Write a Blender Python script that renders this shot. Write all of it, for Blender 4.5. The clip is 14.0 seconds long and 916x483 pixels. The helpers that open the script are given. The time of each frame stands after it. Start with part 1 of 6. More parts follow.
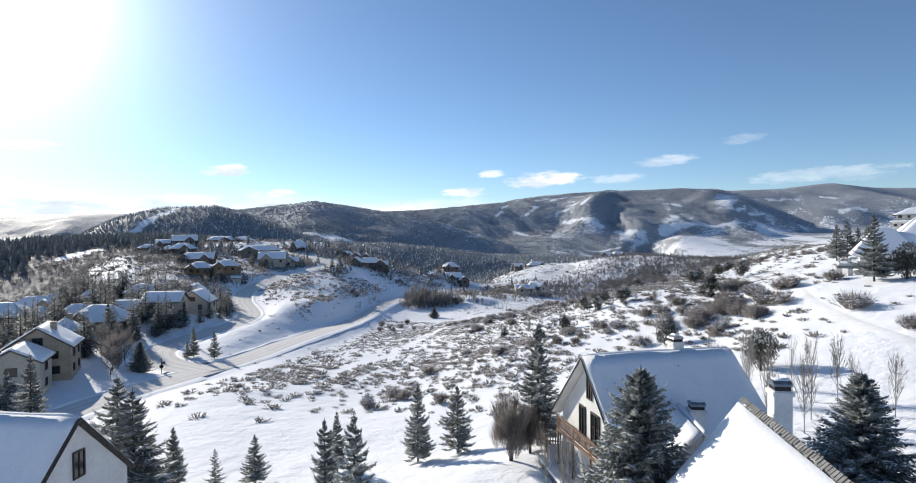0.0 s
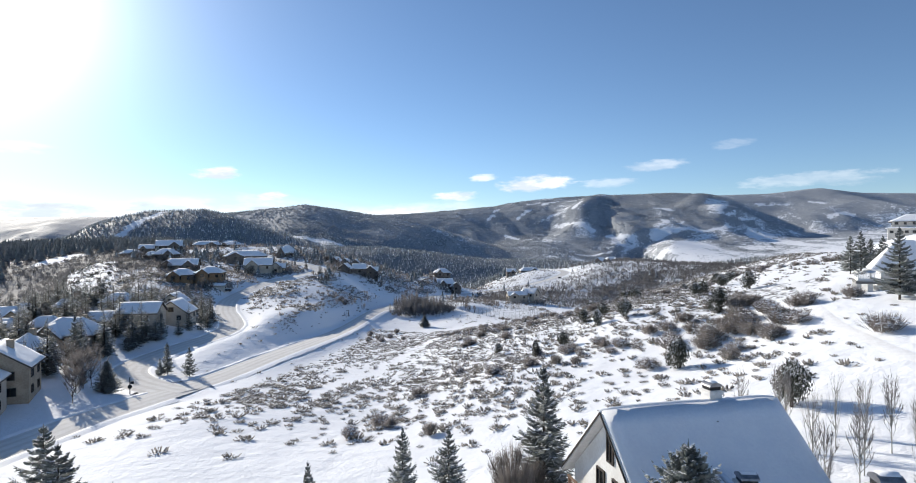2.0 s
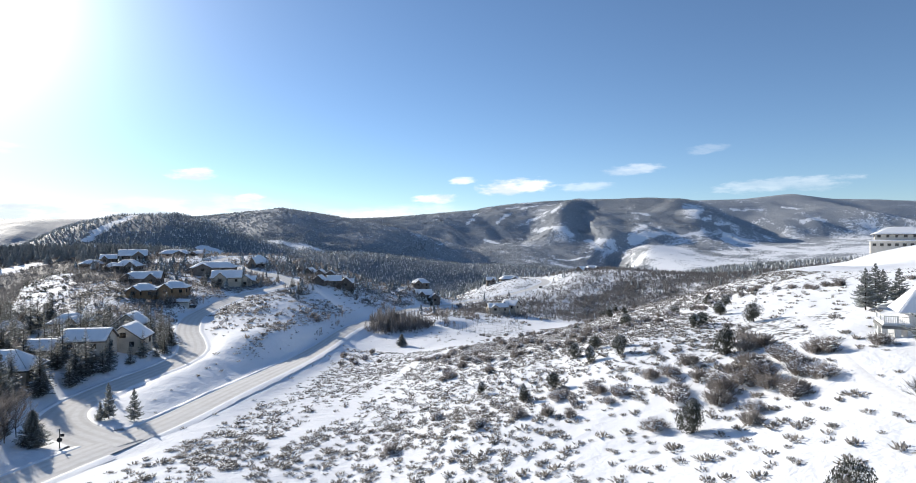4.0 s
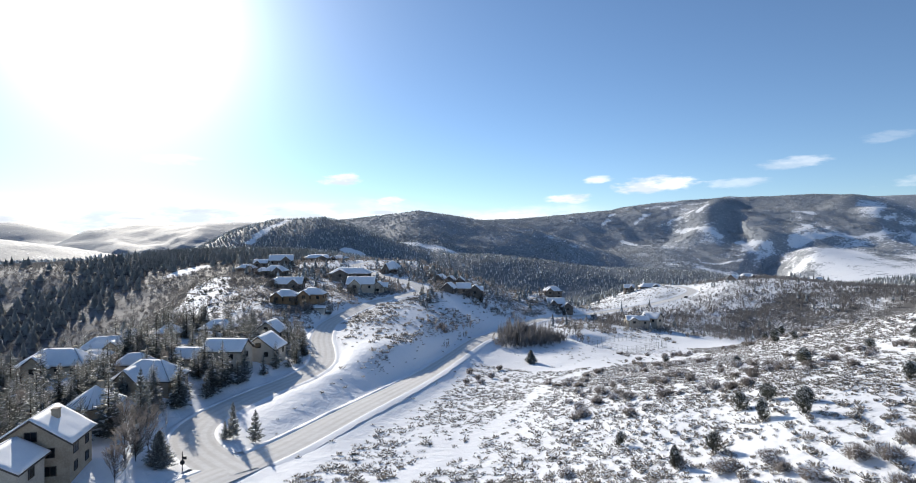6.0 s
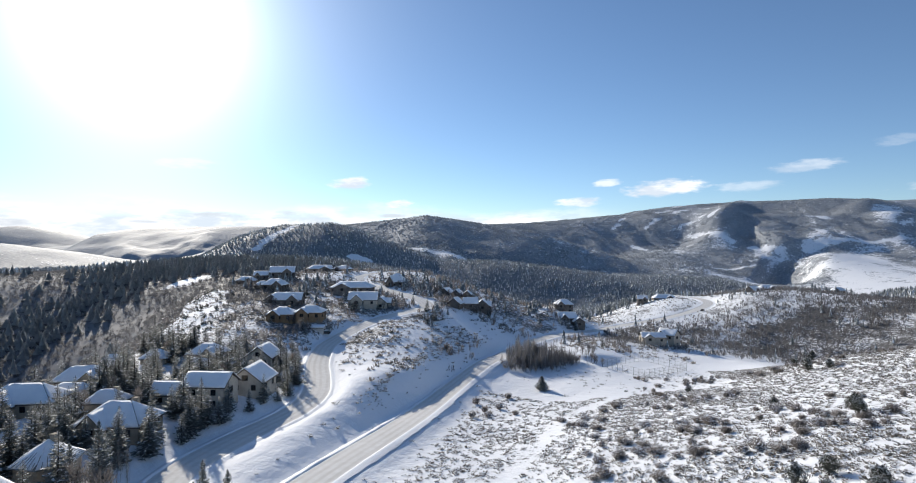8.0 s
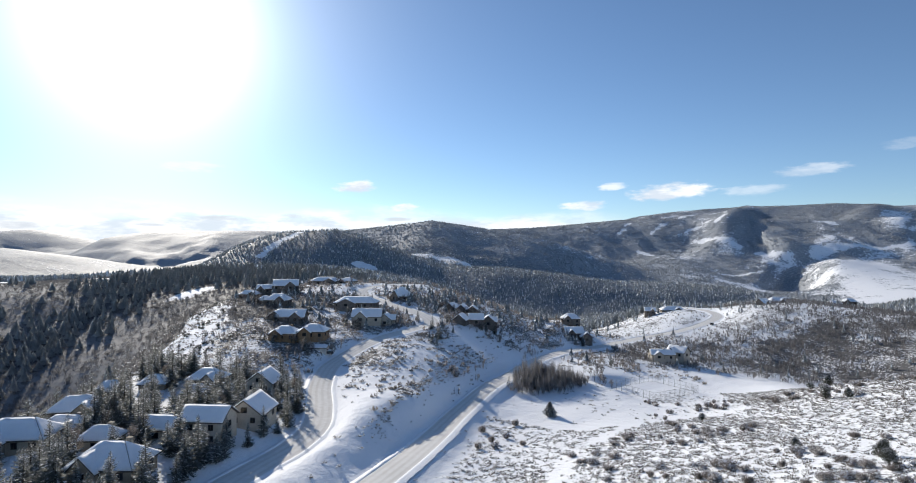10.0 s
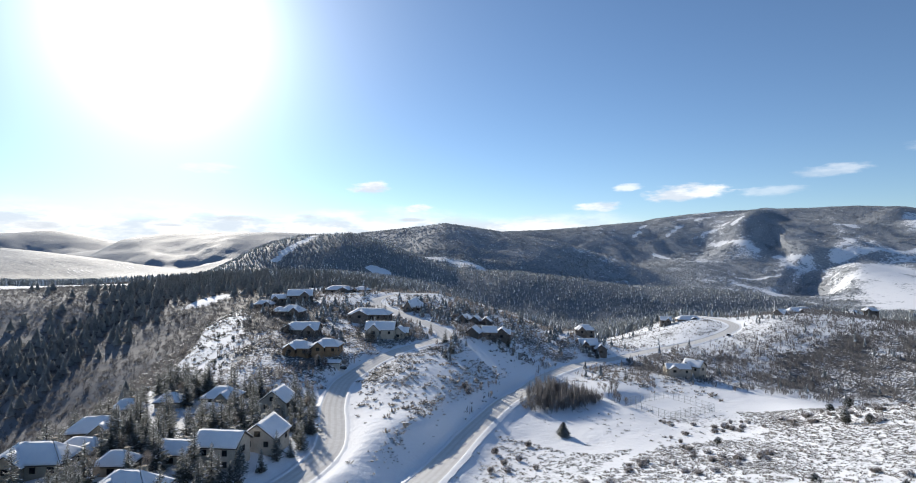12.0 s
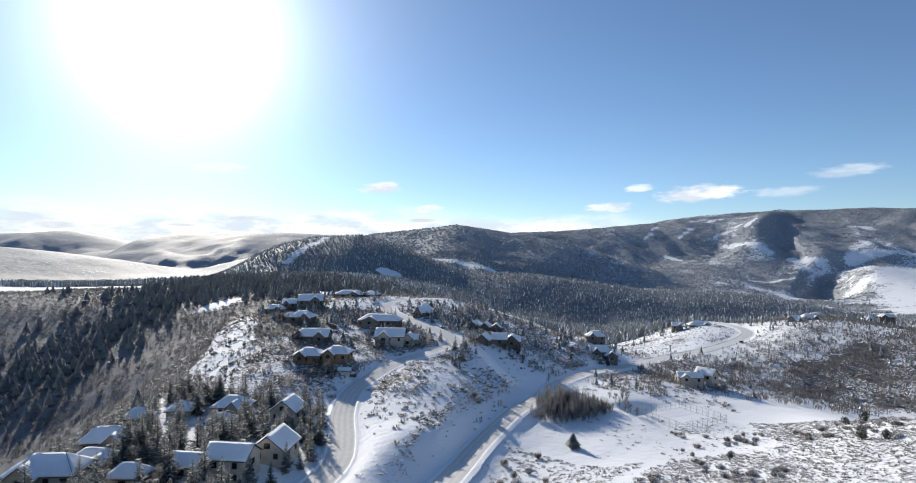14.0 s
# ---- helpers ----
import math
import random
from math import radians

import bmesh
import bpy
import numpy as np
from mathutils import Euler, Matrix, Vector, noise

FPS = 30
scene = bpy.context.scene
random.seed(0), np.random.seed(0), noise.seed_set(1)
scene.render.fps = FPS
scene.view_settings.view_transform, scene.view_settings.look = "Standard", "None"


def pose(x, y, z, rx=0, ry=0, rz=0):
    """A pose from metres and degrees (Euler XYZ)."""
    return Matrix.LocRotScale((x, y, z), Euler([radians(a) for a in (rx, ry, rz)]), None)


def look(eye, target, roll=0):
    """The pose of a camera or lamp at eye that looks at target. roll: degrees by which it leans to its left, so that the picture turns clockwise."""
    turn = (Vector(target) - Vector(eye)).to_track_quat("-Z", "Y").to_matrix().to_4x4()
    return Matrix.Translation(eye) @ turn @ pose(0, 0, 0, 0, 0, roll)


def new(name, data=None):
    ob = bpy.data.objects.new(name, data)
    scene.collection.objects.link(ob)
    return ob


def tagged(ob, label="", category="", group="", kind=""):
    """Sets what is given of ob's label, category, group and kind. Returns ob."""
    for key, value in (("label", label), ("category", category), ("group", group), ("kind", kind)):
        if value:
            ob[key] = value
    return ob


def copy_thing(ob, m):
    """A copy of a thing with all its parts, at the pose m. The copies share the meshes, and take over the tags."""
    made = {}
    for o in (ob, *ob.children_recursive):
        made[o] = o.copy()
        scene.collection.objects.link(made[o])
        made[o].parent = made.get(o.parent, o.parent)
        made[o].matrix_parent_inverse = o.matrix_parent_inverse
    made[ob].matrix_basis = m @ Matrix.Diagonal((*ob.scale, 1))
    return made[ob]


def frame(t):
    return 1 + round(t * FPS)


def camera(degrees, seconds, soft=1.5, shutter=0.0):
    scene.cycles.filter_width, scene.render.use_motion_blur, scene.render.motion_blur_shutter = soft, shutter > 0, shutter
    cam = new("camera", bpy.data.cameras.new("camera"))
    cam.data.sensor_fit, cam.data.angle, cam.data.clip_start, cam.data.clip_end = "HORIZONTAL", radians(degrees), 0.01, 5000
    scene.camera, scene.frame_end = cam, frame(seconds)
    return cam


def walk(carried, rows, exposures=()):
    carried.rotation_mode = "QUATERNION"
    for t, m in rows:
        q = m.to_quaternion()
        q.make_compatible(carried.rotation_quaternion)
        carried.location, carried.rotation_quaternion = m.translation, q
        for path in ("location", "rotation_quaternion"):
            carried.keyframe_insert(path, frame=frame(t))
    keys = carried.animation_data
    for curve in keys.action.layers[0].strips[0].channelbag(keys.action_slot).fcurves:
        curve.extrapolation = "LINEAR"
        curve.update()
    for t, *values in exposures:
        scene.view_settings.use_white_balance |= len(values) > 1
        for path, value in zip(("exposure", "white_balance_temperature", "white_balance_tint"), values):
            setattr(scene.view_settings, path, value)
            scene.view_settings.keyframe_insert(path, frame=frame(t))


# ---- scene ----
cam = camera(78.742, 14.0, 1.0)
PATH = [
    (0, pose(-0.000, 0.000, 0.000, 0, 0, -0.000) @ pose(0, 0, 0, 89.400, 0, 0) @ pose(0, 0, 0, 0, 0, -0.439)),
    (0.5, pose(0.037, 1.143, -0.116, 0, 0, -0.070) @ pose(0, 0, 0, 89.488, 0, 0) @ pose(0, 0, 0, 0, 0, -0.408)),
    (1, pose(0.037, 2.838, -0.165, 0, 0, -0.286) @ pose(0, 0, 0, 89.616, 0, 0) @ pose(0, 0, 0, 0, 0, -0.360)),
    (1.5, pose(0.025, 4.915, 0.352, 0, 0, -0.535) @ pose(0, 0, 0, 89.698, 0, 0) @ pose(0, 0, 0, 0, 0, -0.333)),
    (2, pose(-0.030, 7.295, 1.384, 0, 0, -0.876) @ pose(0, 0, 0, 89.764, 0, 0) @ pose(0, 0, 0, 0, 0, -0.326)),
    (2.5, pose(-0.008, 9.850, 2.478, 0, 0, -1.205) @ pose(0, 0, 0, 89.867, 0, 0) @ pose(0, 0, 0, 0, 0, -0.313)),
    (2.7, pose(-0.036, 10.983, 2.931, 0, 0, -1.377) @ pose(0, 0, 0, 89.934, 0, 0) @ pose(0, 0, 0, 0, 0, -0.309)),
    (3.6, pose(0.051, 16.243, 5.300, 0, 0, -2.300) @ pose(0, 0, 0, 90.012, 0, 0) @ pose(0, 0, 0, 0, 0, -0.206)),
    (4.4, pose(0.277, 21.437, 7.423, 0, 0, -3.400) @ pose(0, 0, 0, 90.081, 0, 0) @ pose(0, 0, 0, 0, 0, -0.115)),
    (4.8, pose(0.438, 24.064, 8.220, 0, 0, -0.948) @ pose(0, 0, 0, 90.116, 0, 0) @ pose(0, 0, 0, 0, 0, -0.069)),
    (5, pose(0.472, 25.248, 8.534, 0, 0, 1.759) @ pose(0, 0, 0, 90.116, 0, 0) @ pose(0, 0, 0, 0, 0, -0.071)),
    (5.5, pose(0.745, 28.627, 9.370, 0, 0, 8.521) @ pose(0, 0, 0, 90.091, 0, 0) @ pose(0, 0, 0, 0, 0, -0.062)),
    (6, pose(1.013, 32.219, 10.271, 0, 0, 10.581) @ pose(0, 0, 0, 90.134, 0, 0) @ pose(0, 0, 0, 0, 0, -0.045)),
    (6.5, pose(0.913, 35.729, 11.341, 0, 0, 10.893) @ pose(0, 0, 0, 90.193, 0, 0) @ pose(0, 0, 0, 0, 0, -0.016)),
    (7, pose(0.620, 39.417, 12.660, 0, 0, 11.112) @ pose(0, 0, 0, 90.257, 0, 0) @ pose(0, 0, 0, 0, 0, 0.008)),
    (7.5, pose(0.007, 43.160, 14.241, 0, 0, 11.302) @ pose(0, 0, 0, 90.346, 0, 0) @ pose(0, 0, 0, 0, 0, 0.020)),
    (8, pose(-0.543, 46.578, 15.838, 0, 0, 11.477) @ pose(0, 0, 0, 90.478, 0, 0) @ pose(0, 0, 0, 0, 0, 0.032)),
    (8.2, pose(-0.639, 47.795, 16.501, 0, 0, 11.610) @ pose(0, 0, 0, 90.541, 0, 0) @ pose(0, 0, 0, 0, 0, 0.031)),
    (9.2, pose(-1.591, 51.230, 19.780, 0, 0, 11.867) @ pose(0, 0, 0, 90.698, 0, 0) @ pose(0, 0, 0, 0, 0, 0.099)),
    (10.3, pose(-1.916, 51.394, 23.444, 0, 0, 12.149) @ pose(0, 0, 0, 90.872, 0, 0) @ pose(0, 0, 0, 0, 0, 0.173)),
    (10.5, pose(-1.761, 51.422, 24.125, 0, 0, 12.347) @ pose(0, 0, 0, 90.873, 0, 0) @ pose(0, 0, 0, 0, 0, 0.183)),
    (11, pose(-1.615, 51.544, 25.774, 0, 0, 12.739) @ pose(0, 0, 0, 90.876, 0, 0) @ pose(0, 0, 0, 0, 0, 0.219)),
    (11.5, pose(-1.662, 51.715, 27.443, 0, 0, 13.081) @ pose(0, 0, 0, 90.874, 0, 0) @ pose(0, 0, 0, 0, 0, 0.251)),
    (12, pose(-1.694, 51.874, 29.003, 0, 0, 13.415) @ pose(0, 0, 0, 90.914, 0, 0) @ pose(0, 0, 0, 0, 0, 0.291)),
    (12.5, pose(-1.765, 52.035, 30.637, 0, 0, 13.733) @ pose(0, 0, 0, 90.916, 0, 0) @ pose(0, 0, 0, 0, 0, 0.341)),
    (13, pose(-1.770, 52.224, 31.857, 0, 0, 14.015) @ pose(0, 0, 0, 90.932, 0, 0) @ pose(0, 0, 0, 0, 0, 0.406)),
    (13.5, pose(-1.748, 52.319, 32.413, 0, 0, 14.286) @ pose(0, 0, 0, 90.948, 0, 0) @ pose(0, 0, 0, 0, 0, 0.453)),
    (14, pose(-1.666, 52.342, 32.411, 0, 0, 14.485) @ pose(0, 0, 0, 90.960, 0, 0) @ pose(0, 0, 0, 0, 0, 0.478)),
]
walk(cam, PATH, ((0, 0.20), (2.5, 0.22), (5, 0.29), (6, 0.22), (7.5, 0.12), (11, 0.09), (14, 0.09)))

# ---- world, sun ----
SUN_AZ, SUN_EL = radians(-41.5), radians(20.0)      # from +y, clockwise
sun_dir = Vector((math.sin(SUN_AZ) * math.cos(SUN_EL), math.cos(SUN_AZ) * math.cos(SUN_EL), math.sin(SUN_EL)))
world = bpy.data.worlds.new("world")
scene.world = world
world.use_nodes = True
wt = world.node_tree


class Nodes:
    """Short hand for building node trees."""

    def __init__(self, tree):
        self.tree = tree

    def add(self, kind, **props):
        nd = self.tree.nodes.new(kind)
        for key, value in props.items():
            setattr(nd, key, value)
        return nd

    def link(self, a, b):
        self.tree.links.new(a, b)

    def put(self, socket, value):
        if isinstance(value, bpy.types.NodeSocket):
            self.link(value, socket)
        else:
            socket.default_value = value

    def math(self, op, a, b=0.0, c=None, clamp=False):
        nd = self.add("ShaderNodeMath", operation=op, use_clamp=clamp)
        self.put(nd.inputs[0], a)
        self.put(nd.inputs[1], b)
        if c is not None:
            self.put(nd.inputs[2], c)
        return nd.outputs[0]

    def mix(self, fac, a, b):
        nd = self.add("ShaderNodeMix", data_type='RGBA')
        self.put(nd.inputs[0], fac)
        self.put(nd.inputs[6], a)
        self.put(nd.inputs[7], b)
        return nd.outputs[2]

    def ramp(self, value, lo, hi):
        nd = self.add("ShaderNodeMapRange", interpolation_type='SMOOTHSTEP')
        self.put(nd.inputs[0], value)
        nd.inputs[1].default_value, nd.inputs[2].default_value = lo, hi
        return nd.outputs[0]

    def noise(self, vector, scale, detail=4.0, rough=0.55):
        nd = self.add("ShaderNodeTexNoise")
        if vector is not None:
            self.link(vector, nd.inputs["Vector"])
        nd.inputs["Scale"].default_value = scale
        nd.inputs["Detail"].default_value = detail
        nd.inputs["Roughness"].default_value = rough
        return nd.outputs[0]


N = Nodes(wt)
sky = N.add("ShaderNodeTexSky", sky_type='NISHITA', sun_disc=False, sun_elevation=SUN_EL, sun_rotation=SUN_AZ,
            altitude=2200, air_density=1.05, dust_density=0.15, ozone_density=3.5)
coord = N.add("ShaderNodeTexCoord").outputs["Generated"]
sep = N.add("ShaderNodeSeparateXYZ")
N.link(coord, sep.inputs[0])
azim = N.math('ARCTAN2', sep.outputs[0], sep.outputs[1])
elev = N.math('ARCSINE', sep.outputs[2])
flat = N.add("ShaderNodeCombineXYZ")
N.link(azim, flat.inputs[0])
N.link(N.math('MULTIPLY', elev, 3.2), flat.inputs[1])
fluff = N.noise(flat.outputs[0], 26.0, 5.0, 0.6)
streak = N.noise(flat.outputs[0], 7.0, 5.0, 0.55)
# low bank of cloud over the valley, thinning to the east, and fair-weather puffs: azimuth, elevation, half width, half height, density
low = N.math('SUBTRACT', 1.0, N.ramp(N.math('ADD', elev, N.math('MULTIPLY', streak, -0.075)), 0.002, 0.036))
bank = N.math('MULTIPLY', low, N.math('SUBTRACT', 1.0, N.ramp(azim, -0.06, 0.12)))
cover = N.math('MULTIPLY', bank, 0.95)
for a, e, w, h, dens in ((-22.4, 6.3, 2.3, 0.75, 1.0), (-17.4, 4.3, 1.5, 0.45, 0.8), (8.9, 5.6, 4.2, 0.9, 1.0), (0.8, 4.4, 2.8, 0.55, 0.8), (3.5, 6.3, 1.6, 0.45, 0.7),
                         (20.5, 7.0, 3.2, 0.6, 0.45), (16.0, 5.5, 3.0, 0.6, 0.35), (27.0, 8.6, 2.2, 0.5, 0.25), (-37.5, 7.6, 3.5, 0.6, 0.4), (33.0, 5.0, 6.0, 0.8, 0.3)):
    da = N.math('DIVIDE', N.math('SUBTRACT', azim, radians(a)), radians(w))
    de = N.math('DIVIDE', N.math('SUBTRACT', elev, N.math('ADD', N.math('MULTIPLY', da, radians(0.25 * h)), radians(e))), radians(h))
    r2 = N.math('ADD', N.math('MULTIPLY', da, da), N.math('MULTIPLY', de, de))
    puff = N.ramp(N.math('ADD', N.math('MULTIPLY', r2, -0.55), N.math('MULTIPLY', fluff, 1.5)), 0.17, 0.72)
    cover = N.math('MAXIMUM', cover, N.math('MULTIPLY', puff, dens))
# thin ice haze brightens the sky round the sun
toward = N.add("ShaderNodeVectorMath", operation='DOT_PRODUCT')
N.link(coord, toward.inputs[0])
toward.inputs[1].default_value = sun_dir
cosine = N.math('MAXIMUM', toward.outputs["Value"], 0.0)
glow = N.math('ADD', N.math('ADD', N.math('MULTIPLY', N.math('POWER', cosine, 160.0), 12.0), N.math('MULTIPLY', N.math('POWER', cosine, 45.0), 6.0)), N.math('MULTIPLY', N.math('POWER', cosine, 12.0), 1.5))
haze = N.add("ShaderNodeMix", data_type='RGBA', blend_type='ADD')
haze.inputs[0].default_value = 1.0
N.link(sky.outputs[0], haze.inputs[6])
tint = N.add("ShaderNodeVectorMath", operation='SCALE')
tint.inputs[0].default_value = (0.92, 0.98, 1.0)
N.link(glow, tint.inputs["Scale"])
N.link(tint.outputs[0], haze.inputs[7])
clouded = N.mix(cover, haze.outputs[2], N.mix(N.ramp(N.noise(flat.outputs[0], 11.0, 4.0, 0.6), 0.4, 0.62), (9.4, 9.5, 9.7, 1.0), (6.2, 6.9, 7.8, 1.0)))
# thin grey lens clouds in front of the bank
grey = 0.0
for a, e, w, h in ((-34.6, 2.95, 3.0, 0.34), (-28.6, 3.3, 1.2, 0.3), (-50.5, 1.9, 2.4, 0.42), (-18.0, 3.1, 2.2, 0.25), (-41.0, 2.2, 1.6, 0.2)):
    da = N.math('DIVIDE', N.math('SUBTRACT', azim, radians(a)), radians(w))
    de = N.math('DIVIDE', N.math('SUBTRACT', elev, radians(e)), radians(h))
    r2 = N.math('ADD', N.math('MULTIPLY', da, da), N.math('MULTIPLY', de, de))
    grey = N.math('MAXIMUM', grey, N.ramp(N.math('ADD', N.math('MULTIPLY', r2, -0.55), N.math('MULTIPLY', fluff, 1.5)), 0.2, 0.9))
clouded = N.mix(N.math('MULTIPLY', grey, 0.8), clouded, (5.6, 6.1, 6.8, 1.0))
N.link(clouded, wt.nodes["Background"].inputs[0])
wt.nodes["Background"].inputs[1].default_value = 0.114
sun = new("sun", bpy.data.lights.new("sun", 'SUN'))
sun.data.energy, sun.data.angle, sun.data.color = 4.9, radians(0.55), (1.0, 0.93, 0.82)
sun.matrix_world = look(sun_dir * 1000, (0, 0, 0))


# ---- materials ----
def material(name, rough=0.8, metal=0.0, spec=0.3):
    m = bpy.data.materials.new(name)
    m.use_nodes = True
    b = m.node_tree.nodes["Principled BSDF"]
    b.inputs["Roughness"].default_value = rough
    b.inputs["Metallic"].default_value = metal
    b.inputs["Specular IOR Level"].default_value = spec
    return m, Nodes(m.node_tree), b


def bump(k, b, value, strength, distance):
    nd = k.add("ShaderNodeBump")
    nd.inputs["Strength"].default_value = strength
    nd.inputs["Distance"].default_value = distance
    k.link(value, nd.inputs["Height"])
    k.link(nd.outputs[0], b.inputs["Normal"])


def place(k):
    return k.add("ShaderNodeNewGeometry").outputs["Position"]


def mottled(name, one, two, scale=1.0, rough=0.8, relief=0.0, metal=0.0, spread=0.0, spec=0.3, thin=0.0):
    """Two colours mixed by noise at two scales, with relief and a difference from piece to piece."""
    m, k, b = material(name, rough, metal, spec)
    pos = k.add("ShaderNodeTexCoord").outputs["Object"]
    fine = k.noise(pos, scale * 8, 5.0, 0.65)
    wide = k.noise(pos, scale, 3.0)
    f = k.ramp(k.math('ADD', k.math('MULTIPLY', fine, 0.5), k.math('MULTIPLY', wide, 0.5)), 0.36, 0.64)
    c = k.mix(f, (*one, 1), (*two, 1))
    if spread:
        rnd = k.add("ShaderNodeObjectInfo").outputs["Random"]
        isl = k.add("ShaderNodeNewGeometry").outputs["Random Per Island"]
        v = k.math('ADD', k.math('MULTIPLY', k.math('ADD', k.math('MULTIPLY', rnd, 0.5), k.math('MULTIPLY', isl, 0.5)), 2 * spread), 1 - spread)
        hsv = k.add("ShaderNodeHueSaturation")
        k.link(c, hsv.inputs["Color"])
        k.link(v, hsv.inputs["Value"])
        c = hsv.outputs[0]
    k.link(c, b.inputs["Base Color"])
    if relief:
        bump(k, b, fine, 0.6, relief)
    if thin:
        # light passes through fine twigs, needles and frost
        tr = k.add("ShaderNodeBsdfTranslucent")
        k.link(c, tr.inputs[0])
        blend = k.add("ShaderNodeMixShader")
        blend.inputs[0].default_value = thin
        k.link(b.outputs[0], blend.inputs[1])
        k.link(tr.outputs[0], blend.inputs[2])
        k.link(blend.outputs[0], m.node_tree.nodes["Material Output"].inputs[0])
    return m


def ground_material():
    """Snow, with scrub and woodland floor where the cover says so."""
    m, k, b = material("snow_ground", 0.75)
    pos = place(k)
    wood = k.add("ShaderNodeAttribute", attribute_name="wood").outputs["Fac"]
    far = k.add("ShaderNodeAttribute", attribute_name="far").outputs["Fac"]
    n1 = k.noise(pos, 0.9, 6.0, 0.65)
    n2 = k.noise(pos, 0.045, 6.0, 0.6)
    n3 = k.noise(pos, 0.008, 7.0, 0.62)
    near_mix = k.math('ADD', k.math('MULTIPLY', n1, 0.55), k.math('MULTIPLY', n2, 0.45))
    near_pat = k.math('ADD', k.math('MULTIPLY', k.math('SUBTRACT', near_mix, 0.5), 1.5), 0.5)
    n4 = k.noise(pos, 0.16, 4.0, 0.7)
    far_mix = k.math('ADD', k.math('MULTIPLY', n4, 0.42), k.math('ADD', k.math('MULTIPLY', n2, 0.28), k.math('MULTIPLY', n3, 0.30)))
    far_pat = k.math('ADD', k.math('MULTIPLY', k.math('SUBTRACT', far_mix, 0.5), 2.6), 0.5)
    pat = k.math('ADD', k.math('MULTIPLY', near_pat, k.math('SUBTRACT', 1.0, far)), k.math('MULTIPLY', far_pat, far))
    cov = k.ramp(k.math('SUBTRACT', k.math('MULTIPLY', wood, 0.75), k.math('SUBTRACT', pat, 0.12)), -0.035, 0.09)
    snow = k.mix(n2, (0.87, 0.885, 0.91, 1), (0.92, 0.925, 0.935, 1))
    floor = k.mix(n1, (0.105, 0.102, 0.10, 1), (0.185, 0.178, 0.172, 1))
    # woodland colour pales with distance: haze mixed into it, with some frost
    haze_tone = k.add("ShaderNodeAttribute", attribute_name="haze_tone").outputs["Fac"]
    hazed = k.mix(k.ramp(n4, 0.35, 0.65), k.mix(haze_tone, (0.17, 0.185, 0.20, 1), (0.27, 0.29, 0.31, 1)), k.mix(haze_tone, (0.26, 0.275, 0.29, 1), (0.42, 0.435, 0.455, 1)))
    # densest woodland floor, lightened to take in frost and ravine haze
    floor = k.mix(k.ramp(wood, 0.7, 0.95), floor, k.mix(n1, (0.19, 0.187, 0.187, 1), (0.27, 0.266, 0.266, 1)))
    dark = k.mix(far, floor, hazed)
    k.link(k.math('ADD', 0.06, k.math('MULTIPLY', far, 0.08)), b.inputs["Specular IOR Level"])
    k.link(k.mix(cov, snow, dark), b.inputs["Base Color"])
    h = k.math('ADD', k.math('MULTIPLY', k.noise(pos, 0.35, 5.0, 0.6), 0.5), k.math('MULTIPLY', k.noise(pos, 2.6, 4.0, 0.6), 0.075))
    bump(k, b, k.math('ADD', h, k.math('MULTIPLY', k.math('MULTIPLY', n2, far), 3.0)), 0.8, 1.0)
    return m


def road_material():
    """Packed snow with wheel tracks and a little brown grit."""
    m, k, b = material("packed_snow", 0.9, 0.0, 0.04)
    pos = place(k)
    grit = k.noise(pos, 0.6, 6.0, 0.7)
    wide = k.noise(pos, 0.08, 3.0)
    across = k.add("ShaderNodeAttribute", attribute_name="across").outputs["Fac"]
    track = k.math('ABSOLUTE', k.math('SINE', k.math('MULTIPLY', across, 6.3)))
    c = k.mix(k.ramp(grit, 0.35, 0.7), (0.73, 0.705, 0.665, 1), (0.82, 0.80, 0.765, 1))
    c = k.mix(k.math('MULTIPLY', k.ramp(track, 0.55, 1.0), k.math('MULTIPLY', wide, 0.7)), c, (0.57, 0.535, 0.48, 1))
    k.link(c, b.inputs["Base Color"])
    bump(k, b, grit, 0.5, 0.06)
    return m


GROUND = ground_material()
ROAD = road_material()
SNOW = mottled("snow", (0.86, 0.87, 0.89), (0.92, 0.925, 0.93), 0.7, 0.7, 0.05)
TRODDEN = mottled("trodden_snow", (0.80, 0.795, 0.785), (0.90, 0.90, 0.90), 1.2, 0.7, 0.06)
FROSTED = mottled("frosted_spruce_needles", (0.16, 0.175, 0.165), (0.37, 0.385, 0.37), 1.5, 0.8, 0.02, spread=0.35, thin=0.5)
NEEDLE = mottled("spruce_needles", (0.115, 0.127, 0.12), (0.25, 0.265, 0.25), 1.5, 0.8, 0.02, spread=0.3, thin=0.4)
# far, distant and ravine needles: frost and haze put into the base colour
FAR_NEEDLE = mottled("frost_haze_needles", (0.27, 0.29, 0.293), (0.45, 0.47, 0.472), 0.1, 0.9, spread=0.3, thin=0.6)
HAZE_NEEDLE = mottled("haze_pale_needles", (0.36, 0.378, 0.39), (0.54, 0.555, 0.565), 0.1, 0.9, spread=0.25, thin=0.55)
RAVINE_NEEDLE = mottled("haze_pale_fir_needles", (0.38, 0.392, 0.39), (0.54, 0.552, 0.55), 0.1, 0.9, spread=0.25, thin=0.62)
JUNIPER = mottled("juniper_foliage", (0.06, 0.066, 0.052), (0.165, 0.165, 0.14), 2.0, 0.85, 0.02, spread=0.3, thin=0.3)
